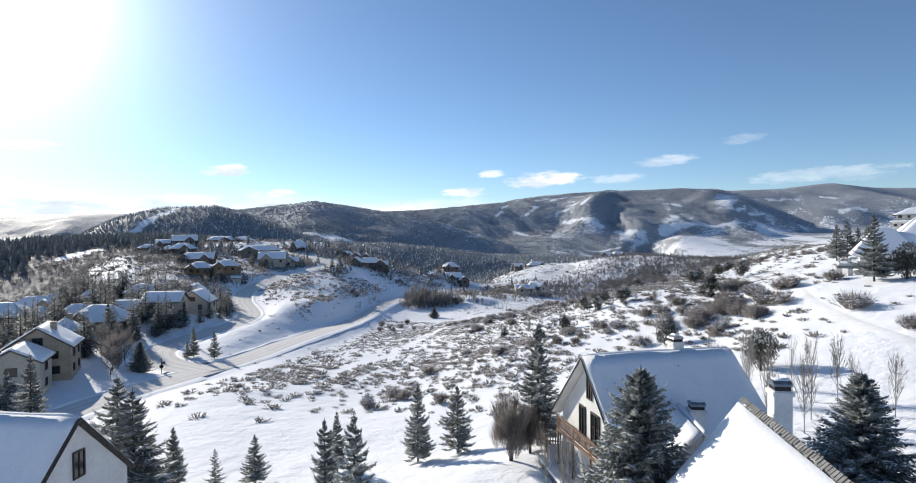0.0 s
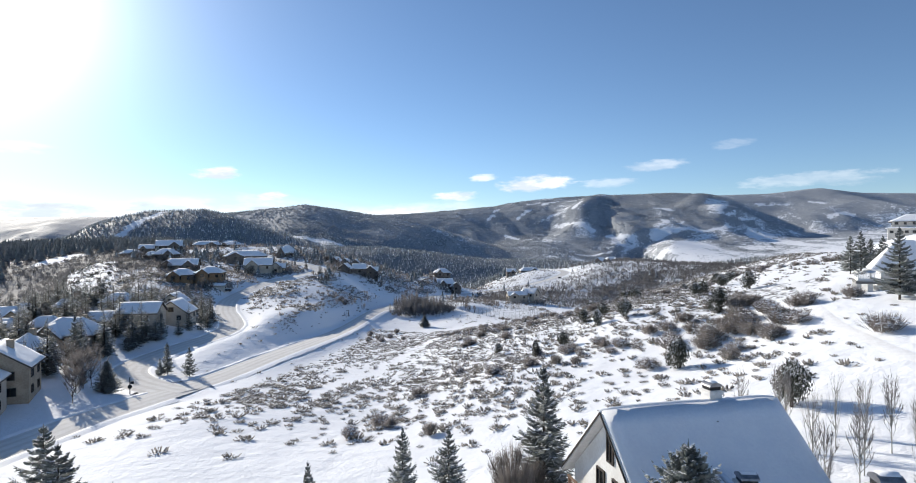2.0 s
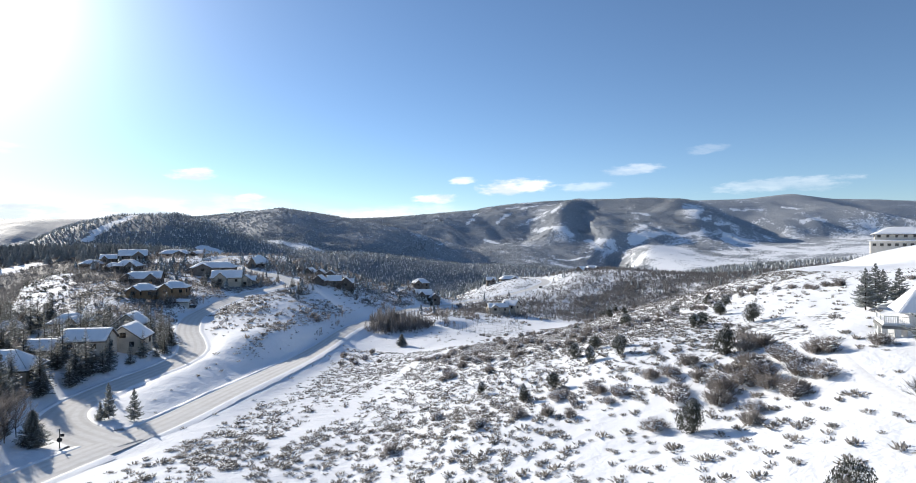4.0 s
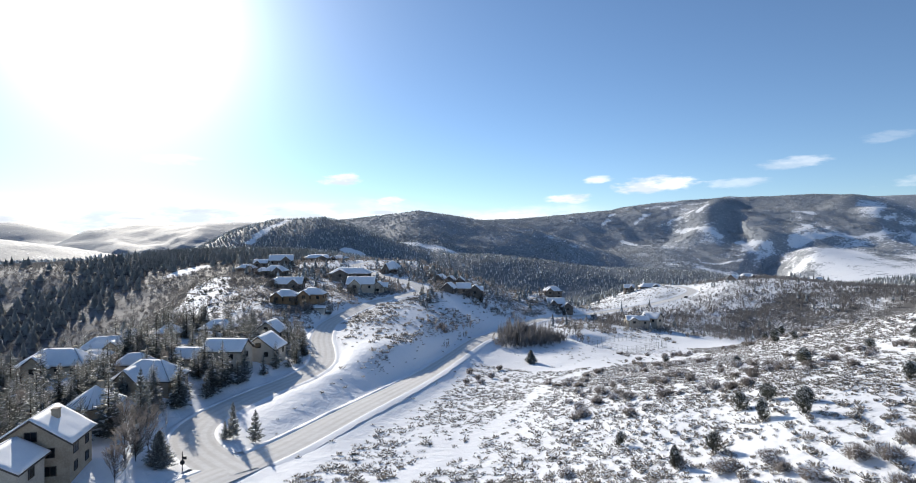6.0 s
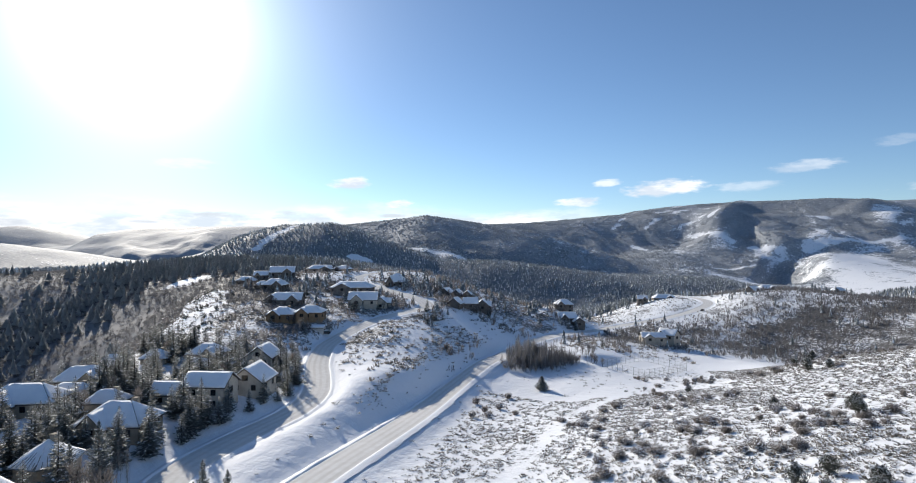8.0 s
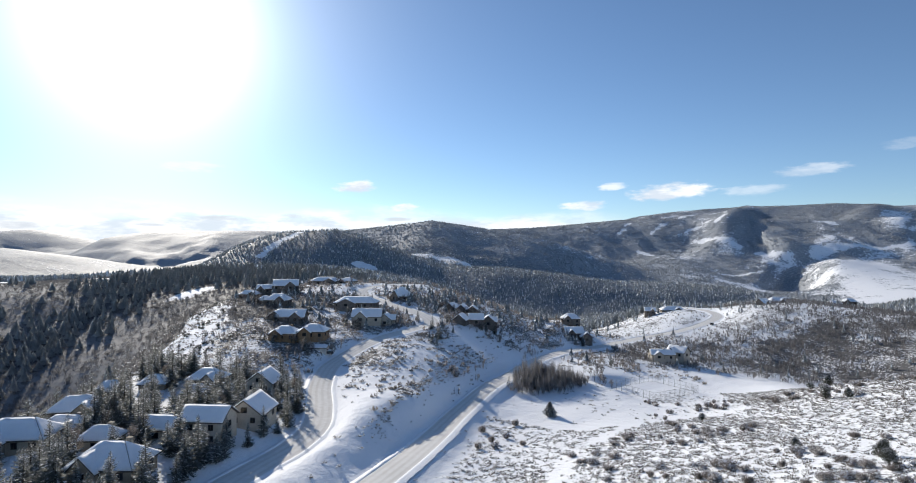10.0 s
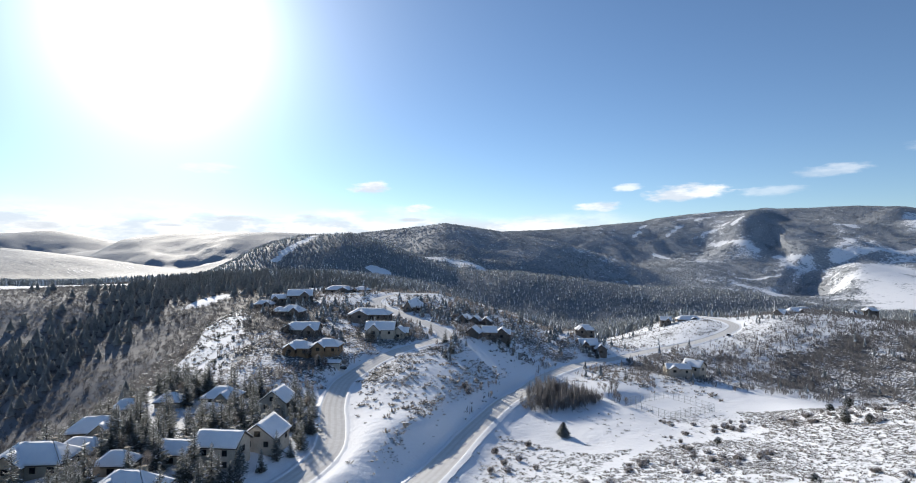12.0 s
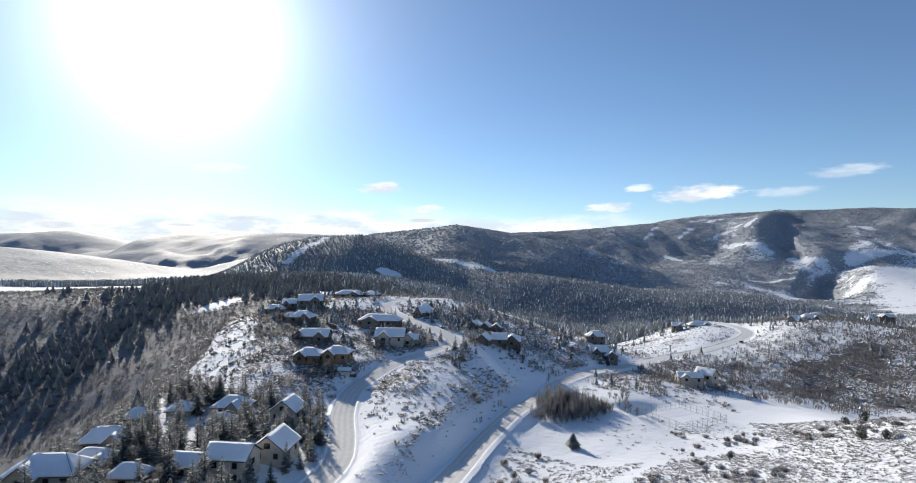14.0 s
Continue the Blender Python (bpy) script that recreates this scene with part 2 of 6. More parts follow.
BARK = mottled("bark", (0.045, 0.035, 0.028), (0.11, 0.09, 0.075), 3.0, 0.9, 0.02)
TWIG = mottled("bare_twigs", (0.18, 0.16, 0.148), (0.34, 0.308, 0.285), 1.0, 0.9, spread=0.35, thin=0.4)
OAK = mottled("grey_oak_twigs", (0.155, 0.148, 0.147), (0.26, 0.25, 0.247), 0.6, 0.9, spread=0.3, thin=0.4)
# ravine twigs, greyed for frost and for the haze lying over them
FROST_HAZE_TWIG = mottled("frost_haze_twigs", (0.155, 0.152, 0.154), (0.22, 0.216, 0.218), 0.05, 0.9, spread=0.15, thin=0.5)
SAGE = mottled("sagebrush", (0.20, 0.185, 0.165), (0.36, 0.335, 0.305), 1.0, 0.9, spread=0.35, thin=0.4)
ASPEN = mottled("pale_aspen_bark", (0.26, 0.25, 0.22), (0.45, 0.43, 0.39), 3.0, 0.8, 0.01)
STUCCO = mottled("white_stucco", (0.66, 0.64, 0.60), (0.76, 0.75, 0.72), 0.6, 0.85, 0.01)
CREAM = mottled("cream_stucco", (0.42, 0.37, 0.30), (0.55, 0.50, 0.42), 0.5, 0.85, 0.01, spread=0.15)
TAN = mottled("tan_stucco", (0.33, 0.27, 0.20), (0.44, 0.37, 0.28), 0.5, 0.85, 0.01, spread=0.15)
ORANGE = mottled("cedar_siding", (0.23, 0.145, 0.08), (0.34, 0.23, 0.14), 0.8, 0.7, 0.01)
BROWNW = mottled("brown_siding", (0.12, 0.105, 0.09), (0.22, 0.19, 0.165), 0.8, 0.8, 0.01, spread=0.2)
SHINGLE = mottled("wood_shingles", (0.15, 0.148, 0.142), (0.28, 0.275, 0.262), 2.5, 0.9, 0.03, spread=0.25)
EAVES = mottled("brown_roof_edge", (0.07, 0.058, 0.05), (0.13, 0.11, 0.095), 2.5, 0.8, 0.02)
PALE = mottled("pale_stucco", (0.50, 0.47, 0.42), (0.62, 0.59, 0.54), 0.5, 0.85, 0.01)
TRIM = mottled("dark_trim", (0.035, 0.028, 0.024), (0.075, 0.06, 0.05), 3.0, 0.6)
METAL = mottled("weathered_metal", (0.20, 0.20, 0.21), (0.36, 0.36, 0.37), 3.0, 0.4, 0.0, 0.8)
DECKW = mottled("deck_wood", (0.15, 0.092, 0.062), (0.27, 0.175, 0.12), 3.0, 0.75, 0.01)
WIRE = mottled("galvanised_wire", (0.42, 0.42, 0.42), (0.58, 0.58, 0.57), 5.0, 0.5, 0.0, 0.4)
POSTM = mottled("dark_iron", (0.012, 0.012, 0.013), (0.03, 0.03, 0.032), 5.0, 0.5)
CARP = mottled("dark_car_paint", (0.015, 0.017, 0.022), (0.03, 0.032, 0.04), 0.5, 0.25, spec=0.5)
TYRE = mottled("rubber", (0.012, 0.012, 0.012), (0.025, 0.025, 0.025), 5.0, 0.9)
glass_m, gk, gb = material("window_glass", 0.06, 0.0, 0.6)
gb.inputs["Base Color"].default_value = (0.015, 0.018, 0.022, 1)
GLASS = glass_m

# ---- landform: control points of the lie of the land (x, y, z) ----
NEAR = [(7.5, 48.5, -18.3), (4.3, 45, -18.2), (14.6, 41, -18.0), (0, 55, -21.4), (-11, 94, -27), (-34, 125, -29), (-40, 91, -25.5), (8, 105, -22), (-6, 112, -26.6), (25, 120, -20), (55, 89, -9.5),
        (44, 63, -12), (70, 103, -6), (48, 89, -13), (55, 118, -11.5), (-33, 70, -24), (-8, 155, -30),
        (4, 167, -27), (20, 137, -21.5), (37, 123, -14.5), (0, 0, -21), (-35, 0, -23), (40, 10, -13), (0, -120, -15), (110, 60, -2), (-100, 60, -30)]
TERRACE = [(-95, 150, -25.6), (-93, 170, -25.3), (-91, 188, -25), (-110, 200, -25.4), (-125, 215, -25.6), (-136, 160, -26.6), (-140, 186, -26.2), (-90, 128, -25.6), (-105, 118, -27), (-116, 140, -26.6), (-82, 112, -25.8), (-152, 205, -26.3), (-175, 170, -42), (-150, 130, -36)]
MID = [(54, 212, -25), (25, 237, -33.5), (91, 215, -17.5), (69, 306, -39), (97, 291, -28.5), (30, 300, -40), (45, 320, -41), (-64, 201, -26), (-83, 282, -22), (-66, 240, -26), (-62, 170, -27.5),
       (9, 334, -36), (-27, 349, -36), (-26, 292, -36), (-86, 365, -15), (-64, 365, -18.5), (111, 161, -4), (271, 326, 1), (240, 310, -1), (125, 235, -9), (150, 235, -4), (168, 212, -3), (160, 330, -44), (70, 100, -6.5), (-64, 150, -27.8), (-62.5, 165, -27.0), (-61.5, 180, -26.4), (-61, 195, -26.1), (-60.5, 208, -26.0), (-59, 220, -26.2), (-54, 232, -27.2), (-56, 165, -29.2), (-55.5, 180, -29.4), (-55, 195, -29.7), (-54.5, 208, -30.0), (-53, 220, -30.3)]
ROAD_LOW = [(-64, 72, -26.8), (-61.5, 88, -27.4), (-60, 98, -27.7), (-57, 110, -28.1), (-54, 120, -28.4), (-51, 134, -28.9), (-48.3, 158, -29.9), (-45, 190, -31.8), (-44, 215, -33.8), (-43, 250, -35.9), (-37, 283, -34.2), (-31, 306, -34.6),
            (-24, 346, -36), (-9, 384, -37), (11, 418, -39.2), (40, 466, -40.5), (71, 492, -38), (98, 522, -34.5), (112, 548, -31.5), (108, 580, -30.5), (90, 610, -31)]
ROAD_HIGH = [(-52.5, 117, -28.3), (-59, 121, -28.4), (-66, 126, -28.4), (-71.5, 131.8, -28.3), (-74.7, 139, -28.3), (-76, 148, -28.3), (-75.8, 159, -28.3), (-74.5, 171, -28.3), (-73.2, 184, -28.3), (-75.2, 200, -28.2), (-82.5, 218, -28.1), (-93.5, 241, -27.7), (-101, 264, -26.2), (-101, 280, -24.3), (-98, 296, -22), (-93, 310, -20),
             (-83, 326, -18), (-78, 340, -17), (-84, 354, -15.2), (-100, 369, -13), (-122, 389, -10.8), (-143, 411, -8.8), (-151, 426, -7.0), (-149, 440, -5.2), (-136, 452, -3.9), (-120, 466, -4.4)]
SPUR = [(-73, 583, -32), (-14, 527, -44), (-5, 426, -34.5), (15, 542, -47), (71, 577, -34), (133, 519, -25), (119, 471, -35), (90, 401, -46), (126, 430, -44), (154, 427, -39),
        (190, 638, -28), (-196, 436, -5), (-204, 366, -10), (-117, 329, -17), (-215, 352, -11.5), (-190, 290, -20.5), (-154, 215, -25), (-122, 285, -20), (296, 634, -43), (380, 815, -42), (-155, 500, -9), (-160, 458, -3.4), (-178, 455, -4.0), (-132, 281, -18.2), (-116, 286, -18.0), (-8, 446, -27.5), (-190, 394, -7)]
RAVINE = [(-210, 120, -75), (-235, 215, -64), (-255, 290, -53), (-282, 365, -33), (-300, 425, -15), (-293, 292, -52), (-355, 353, -39), (-356, 402, -30), (-450, 400, -18), (-443, 579, -6), (-524, 558, -11), (-650, 526, -17), (-420, 150, -34), (-700, 300, -10)]
VALLEY = [(-150, 720, -58), (0, 750, -74), (150, 850, -88), (350, 1100, -98), (500, 1400, -100), (-308, 833, -12), (-800, 1000, -40), (-1100, 1000, -42), (-1220, 1288, -46), (-1500, 1230, 12), (650, 2066, -78), (787, 1927, -55), (800, 2150, -10), (630, 1370, -88),
          (1000, 2000, -45), (1500, 1800, -20), (400, 2400, -12), (1000, 2500, 0), (-1000, 2000, -60), (-2000, 2000, -60), (200, 1700, -80), (-400, 1600, -50), (0, 4600, 0), (3500, 500, 100), (-3500, 800, 0), (1500, 600, 20), (-1500, 3000, -60)]
KNOTS = np.array(NEAR + TERRACE + MID + ROAD_LOW + ROAD_HIGH + SPUR + RAVINE + VALLEY, float)


def warp(x, y):
    return np.arcsinh(x / 120.0), np.arcsinh((y - 60.0) / 120.0)


def kernel(r2):
    return np.where(r2 > 0, r2 * np.log(r2 + 1e-12), 0.0)


ku, kv = warp(KNOTS[:, 0], KNOTS[:, 1])
n = len(KNOTS)
A = np.zeros((n + 3, n + 3))
A[:n, :n] = kernel((ku[:, None] - ku) ** 2 + (kv[:, None] - kv) ** 2) + np.eye(n) * 0.0015
A[:n, n:] = np.stack([np.ones(n), ku, kv], 1)
A[n:, :n] = A[:n, n:].T
SOL = np.linalg.solve(A, np.concatenate([KNOTS[:, 2], [0, 0, 0]]))


def lattice(ix, iy, seed):
    h = np.sin(ix * 127.1 + iy * 311.7 + seed * 74.7) * 43758.5453
    return h - np.floor(h)


def wave(x, y, size, seed=0, octaves=4):
    """Smooth value noise, -1 to 1."""
    out, amp, total = 0.0, 1.0, 0.0
    for o in range(octaves):
        fx, fy = x / size, y / size
        ix, iy = np.floor(fx), np.floor(fy)
        tx, ty = fx - ix, fy - iy
        tx, ty = tx * tx * (3 - 2 * tx), ty * ty * (3 - 2 * ty)
        a, b = lattice(ix, iy, seed + o), lattice(ix + 1, iy, seed + o)
        c, d = lattice(ix, iy + 1, seed + o), lattice(ix + 1, iy + 1, seed + o)
        out = out + amp * ((a * (1 - tx) + b * tx) * (1 - ty) + (c * (1 - tx) + d * tx) * ty)
        total += amp
        amp, size = amp * 0.5, size * 0.5
    return 2 * out / total - 1


def spline(points, step):
    """Even points along a Catmull-Rom curve through points."""
    p = np.array(points, float)
    p = np.vstack([2 * p[0] - p[1], p, 2 * p[-1] - p[-2]])
    out = []
    for i in range(1, len(p) - 2):
        m = max(2, int(np.linalg.norm(p[i + 1] - p[i]) / step))
        for t in np.arange(m) / m:
            out.append(0.5 * (2 * p[i] + (p[i + 1] - p[i - 1]) * t + (2 * p[i - 1] - 5 * p[i] + 4 * p[i + 1] - p[i + 2]) * t * t
                              + (3 * p[i] - p[i - 1] - 3 * p[i + 1] + p[i + 2]) * t ** 3))
    out.append(p[-2])
    return np.array(out)


def along(x, y, line):
    """Distance to a polyline, and the line's height at the nearest point."""
    best, zz = np.full(np.shape(x), 1e9), np.zeros(np.shape(x))
    for (ax, ay, az), (bx, by, bz) in zip(line[:-1], line[1:]):
        dx, dy = bx - ax, by - ay
        t = np.clip(((x - ax) * dx + (y - ay) * dy) / (dx * dx + dy * dy), 0, 1)
        d = np.hypot(x - ax - t * dx, y - ay - t * dy)
        near = d < best
        best, zz = np.where(near, d, best), np.where(near, az + t * (bz - az), zz)
    return best, zz


# crest lines of the hills, their flank slope and the length over which the slope eases at the top
RIDGES = (
    ([(-900, 1040, -60), (-817, 1062, -32), (-769, 1074, -18), (-697, 1092, 12), (-636, 1107, 43), (-588, 1119, 57), (-493, 1144, 62), (-445, 1156, 51), (-397, 1169, 31), (-326, 1188, 5), (-278, 1201, -14), (-155, 1205, -16), (-38, 1232, -28),
      (78, 1262, -44), (194, 1292, -48), (311, 1322, -56), (392, 1344, -72), (480, 1400, -95)], 0.30, 110),
    ([(-900, 1890, 60), (-793, 1913, 90), (-631, 1954, 108), (-509, 1986, 124), (-408, 2012, 110), (-266, 2049, 88), (-145, 2081, 70), (17, 2123, 22), (150, 2200, -30)], 0.32, 160),
    ([(-520, 3016, 128), (-216, 3094, 142), (-33, 3141, 158), (88, 3172, 160), (210, 3203, 175)], 0.40, 160),
    ([(210, 3203, 174), (332, 3234, 205), (515, 3281, 230), (667, 3320, 245), (855, 3350, 255), (1056, 3250, 253), (1257, 3203, 258), (1525, 3203, 244), (1826, 3203, 252), (2094, 3203, 282), (2329, 3203, 256), (2900, 3100, 235), (4200, 2600, 240)], 0.36, 220),
    ([(900, 3290, 252), (770, 3020, 232), (670, 2790, 182), (615, 2600, 85)], 0.54, 30),
    ([(1480, 3230, 244), (1330, 2970, 226), (1200, 2760, 178), (1130, 2600, 100)], 0.54, 30),
    ([(70, 3170, 158), (25, 2960, 112), (-20, 2780, 55)], 0.5, 35),
    ([(-4500, 3230, 130), (-4133, 3322, 143), (-3878, 3387, 160), (-3623, 3454, 115), (-3410, 3510, 70)], 0.28, 250),
    ([(-2680, 2769, 30), (-2546, 2803, 98), (-2345, 2854, 123), (-2111, 2915, 126), (-1776, 3001, 130), (-1576, 3053, 121), (-1200, 3100, 110), (-520, 3100, 110)], 0.30, 220),
    ([(-1700, 1190, 33), (-1569, 1197, 30), (-1478, 1221, 22), (-1341, 1256, 5), (-1220, 1288, -46)], 0.16, 150),
)
LOW = spline(ROAD_LOW, 4.0)
HIGH = spline(ROAD_HIGH, 4.0)


def height(x, y, fine=True):
    x, y = np.asarray(x, float), np.asarray(y, float)
    u, v = warp(x, y)
    z = SOL[n] + SOL[n + 1] * u + SOL[n + 2] * v
    for i in range(n):
        z = z + SOL[i] * kernel((u - ku[i]) ** 2 + (v - kv[i]) ** 2)
    z = np.maximum(z, -110.0)
    for j, (line, slope, ease) in enumerate(RIDGES):
        d, zr = along(x, y, np.array(line, float))
        gully = 1 + 0.36 * wave(x + 0.4 * y, y * 0.6, 260, 11 + j, 4)
        zr = zr - slope * (np.sqrt((d * gully) ** 2 + ease ** 2) - ease)
        zr = zr + wave(x, y, 160, 30 + j, 3) * 6 * np.clip(d / 120, 0, 1)
        z = np.where(zr > z - 25, np.maximum(z, zr) + 8.0 * np.clip(1 - np.abs(zr - z) / 25, 0, 1) ** 2 * np.clip(np.hypot(x, y) / 1000 - 0.6, 0, 1), z)
    r = np.hypot(x, y - 60)
    if fine:
        z = z + wave(x, y, 38, 3, 4) * 0.9 * np.clip(r / 80, 0.3, 1) + wave(x, y, 7, 5, 2) * 0.2
    for line, half in ((LOW, 4.5), (HIGH, 4.7)):
        d, zr = along(x, y, line)
        k = np.clip((d - half) / 5.5, 0, 1)
        k = k * k * (3 - 2 * k)
        z = (zr - 0.25) * (1 - k) + z * k
    # wooded notch across the valley: a steep west wall and an easier east one
    q, l = x - 712 - 0.40 * (y - 2110), (y - 2110) / 260
    wall = np.minimum(np.clip((q + 112) / 85, 0, 1), np.clip((135 - q) / 130, 0, 1))
    z = z - 62 * wall * wall * (3 - 2 * wall) * np.clip(1.25 - 1.25 * l * l, 0, 1)
    dp = np.maximum(np.abs((x - 32) * 0.75 + (y - 315) * 0.66) - 15, np.abs((x - 32) * 0.66 - (y - 315) * 0.75) - 14)
    k = np.clip(dp / 8.0, 0, 1)
    k = k * k * (3 - 2 * k)
    return -40.4 * (1 - k) + z * k


# open snow on the hills across the valley: streaks below the rim, flats and strips on the benches (x, y to x, y, half width)
OPEN_SNOW = ((239, 2918, 192, 2859, 9), (268, 3036, 238, 2972, 8), (433, 2928, 352, 2843, 10), (608, 2841, 494, 2790, 9), (496, 3086, 432, 3073, 12), (603, 3090, 516, 3037, 10), (683, 2856, 622, 2774, 9),
             (715, 3018, 651, 3045, 12), (1040, 2713, 1061, 2660, 18), (517, 2683, 643, 2495, 14), (700, 2440, 781, 2348, 14), (849, 2344, 1284, 2365, 14), (1256, 2304, 1364, 2322, 22),
             (1595, 2854, 1737, 2856, 18), (1842, 2833, 1886, 2789, 14), (1762, 2546, 1848, 2555, 24), (1238, 2537, 1342, 2485, 12), (478, 2113, 645, 2232, 12), (264, 2621, 310, 2548, 12))


def rib(x, y):
    """The open snowy shoulder above the ravine, 0 to 1."""
    edge = -176 - (y - 240) * 0.52 + 7 * wave(x, y, 25, 48, 2)
    return np.clip((x - edge) / 9, 0, 1) * np.clip((edge + 40 - x) / 15, 0, 1) * np.clip((y - 228) / 12, 0, 1) * np.clip((400 - y) / 40, 0, 1)


def wood_cover(x, y):
    """How much scrub or woodland covers the ground, 0 to 1."""
    def blob(cx, cy, rx, ry, turn=0.0):
        c, s = math.cos(radians(turn)), math.sin(radians(turn))
        a, b = ((x - cx) * c + (y - cy) * s) / rx, ((y - cy) * c - (x - cx) * s) / ry
        return np.clip(1.6 - 1.6 * (a * a + b * b) + 0.5 * wave(x, y, 60, 21, 3), 0, 1)
    w = np.zeros(np.shape(x))
    for spec, amount in (((-330, 330, 190, 260, 35), 1.0), ((-480, 330, 180, 260, 20), 1.0), ((-370, 610, 230, 110, 0), 0.95), ((60, 415, 130, 55, 15), 0.55), ((190, 440, 130, 75, 10), 0.63), ((310, 560, 180, 110, 20), 0.64), ((130, 500, 90, 60, 20), 0.47), ((60, 545, 90, 60, 0), 0.45),
                         ((-40, 440, 60, 90, 0), 0.5), ((-130, 330, 90, 110, 0), 0.54), ((90, 240, 90, 110, 20), 0.42), ((40, 150, 50, 60, 0), 0.38), ((-12, 200, 30, 50, 0), 0.36), ((60, 115, 22, 16, 0), 0.5)):
        w = np.maximum(w, blob(*spec) * amount)
    far_wood = np.clip((y - 560) / 120, 0, 1) * np.clip((1500 - y) / 200, 0, 1) * np.clip((900 - x) / 300, 0, 1) * np.clip((x + 1000) / 200, 0, 1)
    w = np.maximum(w, far_wood * 0.95)
    m = np.clip((y - 1330) / 150, 0, 1) * np.clip((x + 1200) / 300, 0, 1)
    hill = 0.86 + 0.24 * wave(x + 0.4 * y, y, 330, 12, 4)
    mesa = 0.80 + 0.16 * wave(x + 0.4 * y, y * 0.7, 300, 14, 3) + 0.28 * wave((x - 0.3 * y) * 1.0, (y + 0.3 * x) * 0.3, 75, 15, 3)
    bench = 0.61 + 0.24 * wave(x, y * 0.5, 190, 43, 3) + 0.40 * wave(x, y * 0.6, 55, 45, 3)
    open_field = np.clip((x - 705 - 0.42 * (y - 1817)) / 70, 0, 1) * np.clip((2320 - y) / 120, 0, 1) * np.clip((1080 - x) / 120, 0, 1)
    k1 = np.clip((x - 150) / 250, 0, 1)
    k2 = np.clip((y - 2450) / 250, 0, 1)
    mount = hill * (1 - k1) + k1 * (mesa * k2 + bench * (1 - k2))
    # two wooded lobes run down from the rim, shade on their flanks drawn as full cover; cover halves on the sunlit face
    # east of them
    for cx, cy, rx, ry in ((835, 2740, 150, 380), (1150, 2700, 105, 330)):
        a, b = (x - cx - 0.10 * (y - cy)) / rx, (y - cy) / ry
        shade_lobe = np.clip((1.25 - a * a - b * b + 0.25 * wave(x, y, 120, 61, 3)) * 3, 0, 1)
        mount = mount * (1 - shade_lobe) + 1.05 * shade_lobe
    face = np.clip((1.2 - ((x - 1320 - 0.5 * (y - 2740)) / 75) ** 2 - ((y - 2740) / 230) ** 2) * 2, 0, 1)
    mount = mount * (1 - 0.5 * face)
    for ax, ay, bx, by, half in OPEN_SNOW:
        d, _ = along(x, y, np.array([(ax, ay, 0), (bx, by, 0)], float))
        mount = mount * np.clip(0.15 + (d - 0.5 * half * (1 + 1.2 * wave(x, y, 35, 62, 3))) / 14, 0.15, 1)
    w = np.maximum(w, m * np.clip(mount - 0.35 * open_field * (1 - k2), 0, 1))
    w = np.maximum(w, np.clip(1.5 - 1.5 * (((x - 705 - 0.40 * (y - 2110)) / 85) ** 2 + ((y - 2110) / 235) ** 2) + 0.8 * wave(x, y * 0.7, 60, 46, 3), 0, 1))
    w = np.maximum(w, np.clip((-x - 880) / 150, 0, 1) * np.clip(0.90 + 0.15 * np.clip((y - 1450) / 200, 0, 1) + 0.42 * wave(x, y * 0.6, 300, 44, 4), 0, 1) * np.clip((y - 700) / 200, 0, 1))
    run, _ = along(x, y, np.array([(-546, 1090, 0), (-538, 1030, 0), (-530, 945, 0), (-521, 900, 0)], float))
    w = w * np.clip((run - 4.5) / 5, 0, 1) * np.clip((np.hypot((x + 359) * 0.8, y - 962) - 14) / 8, 0, 1)
    w = w * np.clip((np.hypot((x + 300) * 0.85, (y - 440) * 0.6) - 10 - 5 * wave(x, y, 20, 47, 2)) / 8, 0, 1)
    w = w * (1 - 0.92 * rib(x, y)) * np.clip(np.hypot((x + 165) / 55, (y - 478) / 30) * 1.6 - 1.0 + 0.3 * wave(x, y, 20, 49, 2), 0.1, 1)
    for line, half in ((LOW, 5.3), (HIGH, 5.4)):
        d, _ = along(x, y, line)
        w = w * np.clip((d - half) / 3.0, 0, 1)
    return w


# ---- mesh helpers ----
def mesh_data(name, verts, faces, mats, mat_index=None, smooth=False):
    me = bpy.data.meshes.new(name)
    me.from_pydata([tuple(v) for v in verts] if not isinstance(verts, np.ndarray) else verts.tolist(), [], faces.tolist() if isinstance(faces, np.ndarray) else faces)
    for m in mats if isinstance(mats, (list, tuple)) else [mats]:
        me.materials.append(m)
    if mat_index is not None:
        me.polygons.foreach_set("material_index", np.asarray(mat_index, np.int32))
    if smooth:
        me.polygons.foreach_set("use_smooth", np.ones(len(me.polygons), bool))
    me.update()
    return me


def part(name, me, parent, label=""):
    ob = new(name, me)
    ob.parent = parent
    return tagged(ob, label)


